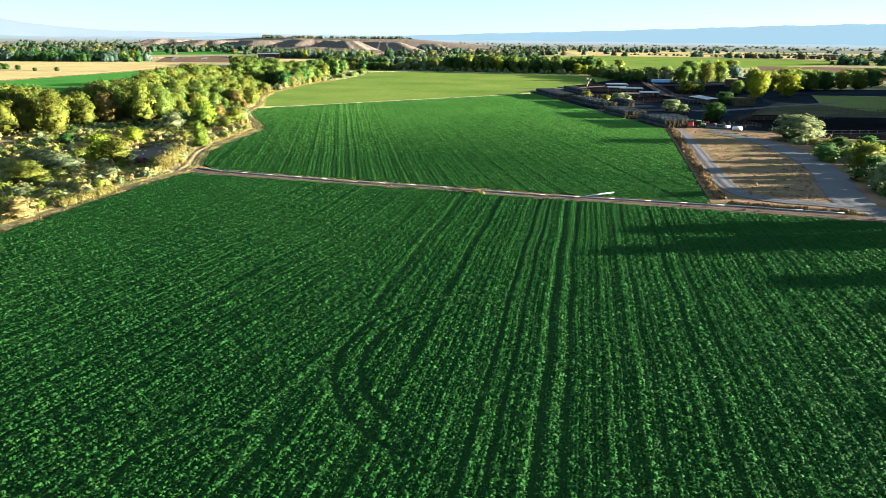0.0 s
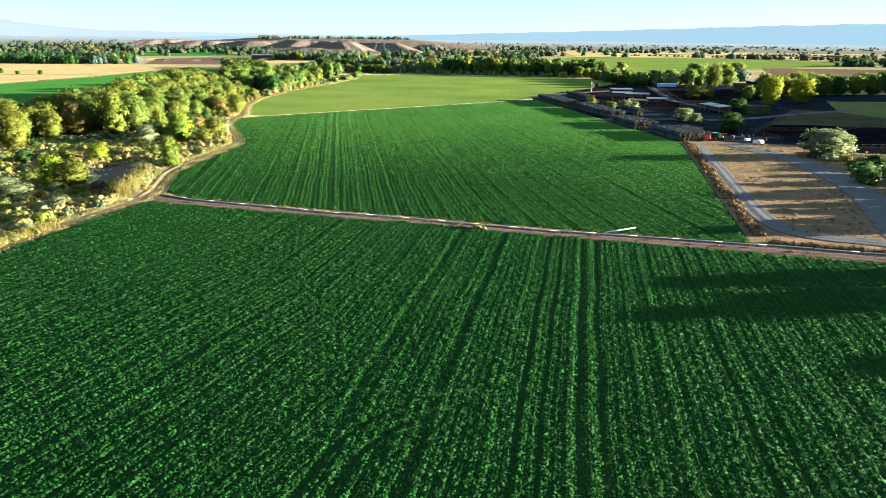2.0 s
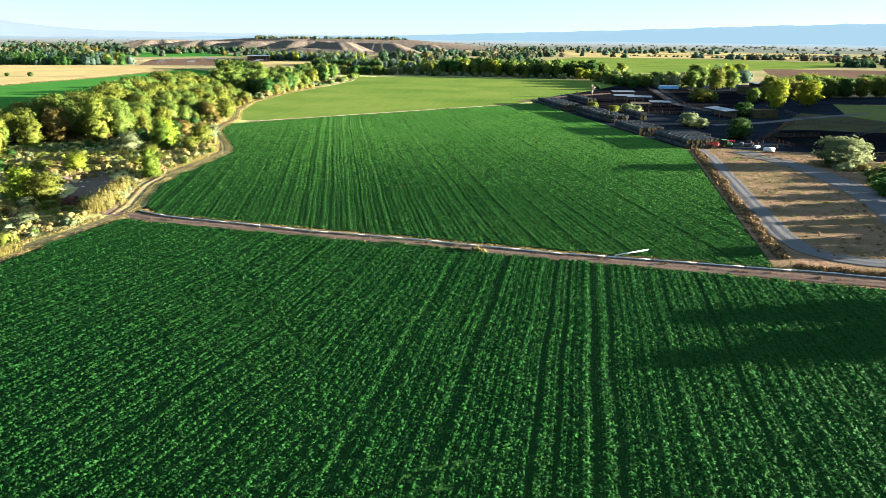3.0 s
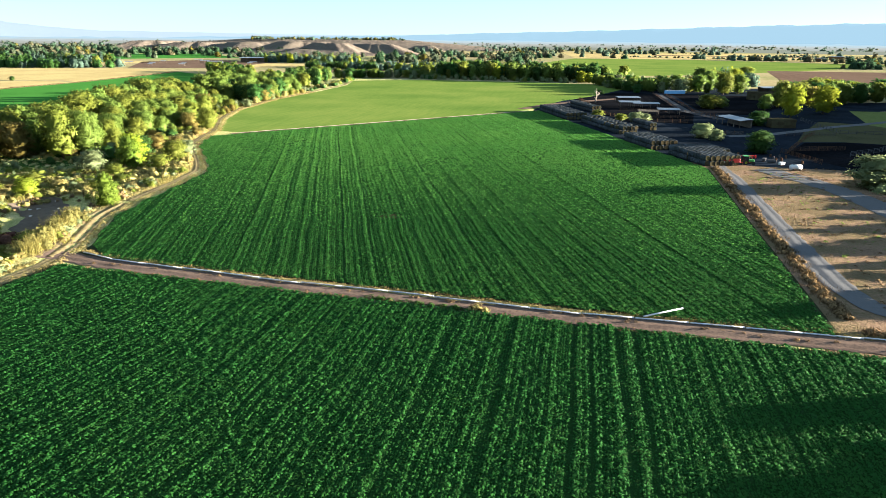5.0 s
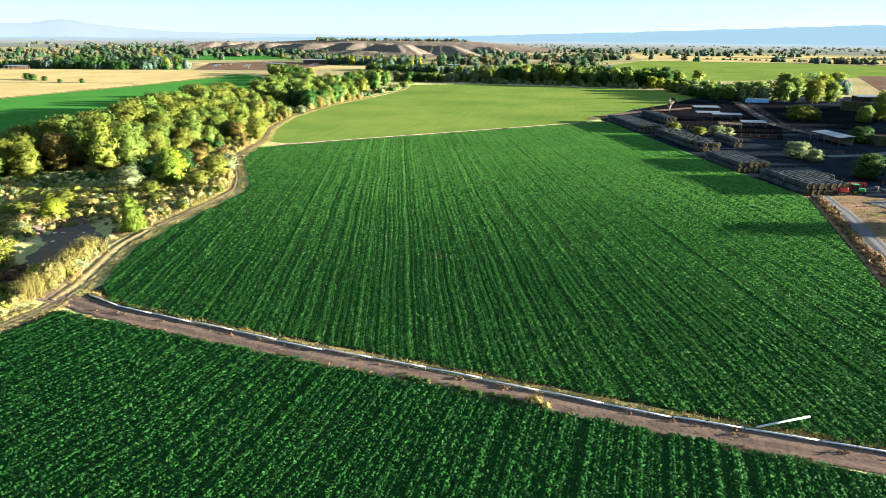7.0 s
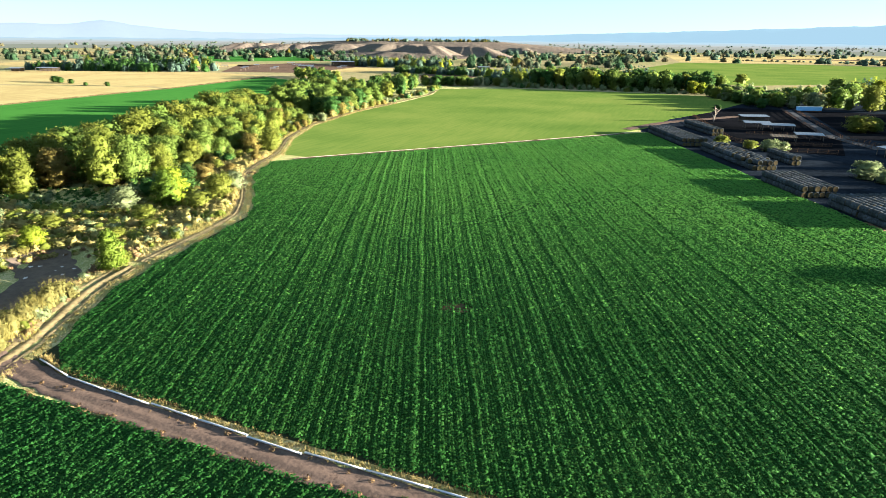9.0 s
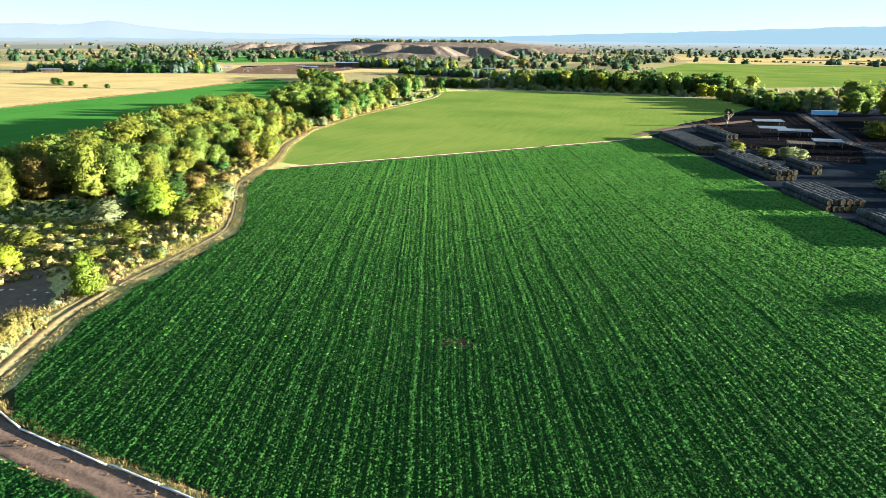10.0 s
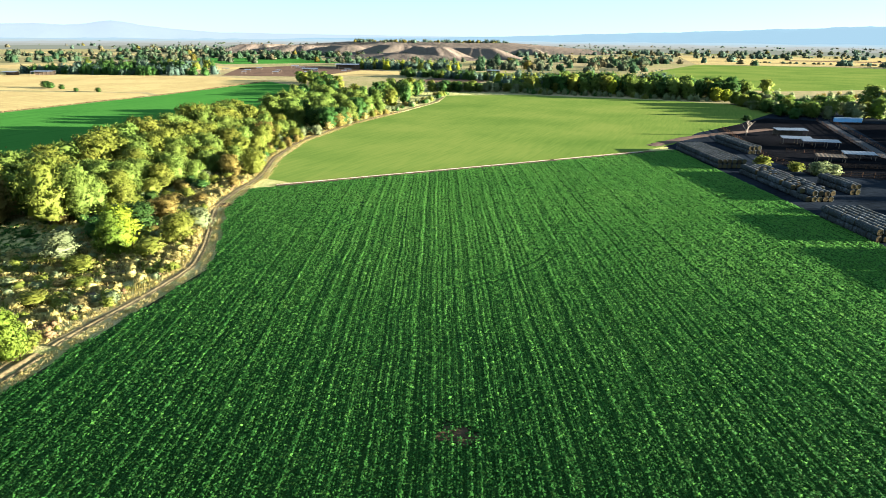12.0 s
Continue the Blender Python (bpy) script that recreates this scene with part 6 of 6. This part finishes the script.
RAIL_ME = {look_: Geo().tube([(-1.6, 0, 0), (1.6, 0, 0)], [0.04, 0.04], 5).mesh("rail") for look_ in ("rust", "timber", "concrete")}
LEG_ME = Geo().tube([(0, 0, -0.05), (0, 0, 1.45)], [0.05, 0.05], 6).mesh("upright")
for x_, y_, t_, look_ in [(49 + 0.9 * q, 262 - 2.6 * q, -68 + 6 * math.sin(q), "rust") for q in range(7)] + [(54 + 3.0 * q, 268 + 1.2 * q, 20 + 5 * math.sin(2 * q), "rust") for q in range(6)] + [(30 + 3.2 * q, 300 + 0.4 * q, 8, "timber") for q in range(5)] + [(62 + 3.1 * q, 306 + 0.9 * q, 15, "concrete") for q in range(6)] + [(8 + 3.2 * q, 345 + 0.7 * q, 12, "rust") for q in range(7)] + [(2 + 3.2 * q, 372 + 0.7 * q, 12, "rust") for q in range(8)]:
    gate = thing("corral_panel", "weathered steel corral panel standing in farmyard", "fence panel", "corral panels")
    for z_ in (0.15, 0.45, 0.75, 1.05, 1.35):
        part("rail", RAIL_ME[look_], M[look_], gate).location = (0, 0, z_)
    for q_ in (-1.6, 1.6):
        part("upright", LEG_ME, M["rust"], gate).location = (q_, 0, 0)
    gate.matrix_world = pose(x_, y_, 0.0, 0, 0, t_)
for q in range(9):
    drum = thing("steel_drum", "old steel drum standing on farmyard earth", "drum", "yard drums")
    body_ = Geo().tube([(0, 0, 0), (0, 0, 0.3), (0, 0, 0.32), (0, 0, 0.6), (0, 0, 0.62), (0, 0, 0.88)], [0.29, 0.29, 0.305, 0.305, 0.29, 0.29], 12)
    part("body", body_, M[["rust", "rust", "concrete"][q % 3]], drum, smooth=False)
    part("rim", Geo().tube([(0, 0, 0.86), (0, 0, 0.9)], [0.31, 0.31], 12), M["rust"], drum)
    drum.matrix_world = pose(44 + 5 * rng.normal(), 250 + 6 * rng.normal(), 0.0, 0, 0, float(rng.uniform(0, 360)))
for q in range(9):
    pallet = thing("pallet", "grey timber pallet lying on farmyard earth", "pallet", "yard pallets")
    for k_ in range(5):
        part("board", Geo().box((-0.6, -0.55 + 0.26 * k_, 0.1), (0.6, -0.42 + 0.26 * k_, 0.13), 0), M["timber"], pallet)
    for k_ in (-0.55, 0, 0.55):
        part("bearer", Geo().box((k_ - 0.05, -0.6, 0), (k_ + 0.05, 0.6, 0.1), 0), M["timber"], pallet)
    pallet.matrix_world = pose(42 + 3 * rng.normal(), 226 + 4 * rng.normal(), 0.03, 0, 0, float(rng.uniform(0, 90)))

chute = thing("loading_chute", "pale timber loading chute by pens", "chute")
for q in range(2):
    part("side", Geo().box((-3.5, -0.8 + q * 1.6, 0.4), (3.5, -0.72 + q * 1.6, 1.6), 0.01), M["concrete"], chute)
part("ramp", Geo().box((-3.5, -0.72, 0.3), (3.5, 0.72, 0.42), 0.01), M["timber"], chute)
for sx in (-3.2, 0, 3.2):
    for sy in (-0.86, 0.86):
        part("post", Geo().box((sx - 0.07, sy - 0.05, -0.2), (sx + 0.07, sy + 0.05, 1.7), 0.01), M["timber"], chute)
chute.matrix_world = pose(68, 225.5, 0.35, 0, -4, 60)

# bleached dead tree behind the stacks
dead = thing("dead_tree", "bleached leafless dead tree beside hay stacks", "tree")
g, r_ = Geo(), random.Random(5)
g.tube([(0, 0, -0.3), (0.2, 0.1, 2.2), (0.5, 0.2, 4.2)], [0.35, 0.28, 0.18], 7)
for q in range(9):
    a_, t_ = r_.uniform(0, 6.28), r_.uniform(0.3, 1)
    s_ = Vector((0.5 * t_, 0.2 * t_, 4.2 * t_))
    e_ = s_ + Vector((2.4 * math.cos(a_), 2.4 * math.sin(a_), r_.uniform(1.5, 4.2)))
    m_ = s_.lerp(e_, 0.5) + Vector((0, 0, -0.3))
    g.tube([s_, m_, e_], [0.13, 0.09, 0.03], 5)
    for _ in range(3):
        g.tube([m_, m_ + Vector((r_.uniform(-1.3, 1.3), r_.uniform(-1.3, 1.3), r_.uniform(0.5, 1.8)))], [0.06, 0.015], 4)
part("trunk", g, M["deadwood"], dead, smooth=True)
dead.matrix_world = pose(-12, 412, 0, 0, 0, 30)

# pale rubble and drift timber in the scrub
for q in range(26):
    a_, s_ = rng.uniform(0, 6.28), rng.uniform(0.25, 0.8)
    bm = bmesh.new()
    bmesh.ops.create_icosphere(bm, subdivisions=1, radius=s_)
    for v in bm.verts:
        v.co *= 0.75 + 0.5 * noise.noise(v.co * 2.3 + Vector((q, 0, 0)))
        v.co.z *= 0.55
    me = bpy.data.meshes.new("rock")
    bm.to_mesh(me)
    bm.free()
    x, y = (-124 + 3 * rng.normal(), 190 + 2 * rng.normal()) if q < 14 else (-121 + 4 * rng.normal(), 150 + 3 * rng.normal())
    rock = tagged(part("rock", me, M["rock"]), "pale broken rock lying in scrub", "rock", "pale rubble")
    rock.matrix_world = pose(x, y, float(lie(x, y)) + 0.05, 0, 0, float(rng.uniform(0, 360)))
for x, y, l, tn in ((-123, 176, 3.5, 40), (-119, 179, 2.5, 10), (-116, 186, 3, 70)):
    log = tagged(part("log", Geo().tube([(-l / 2, 0, 0.15), (0, 0.1, 0.18), (l / 2, 0, 0.14)], [0.17, 0.16, 0.11], 8), M["deadwood"], smooth=True), "bleached log lying in dry grass", "log", "drift logs")
    log.matrix_world = pose(x, y, float(lie(x, y)) + 0.05, 0, 0, tn)
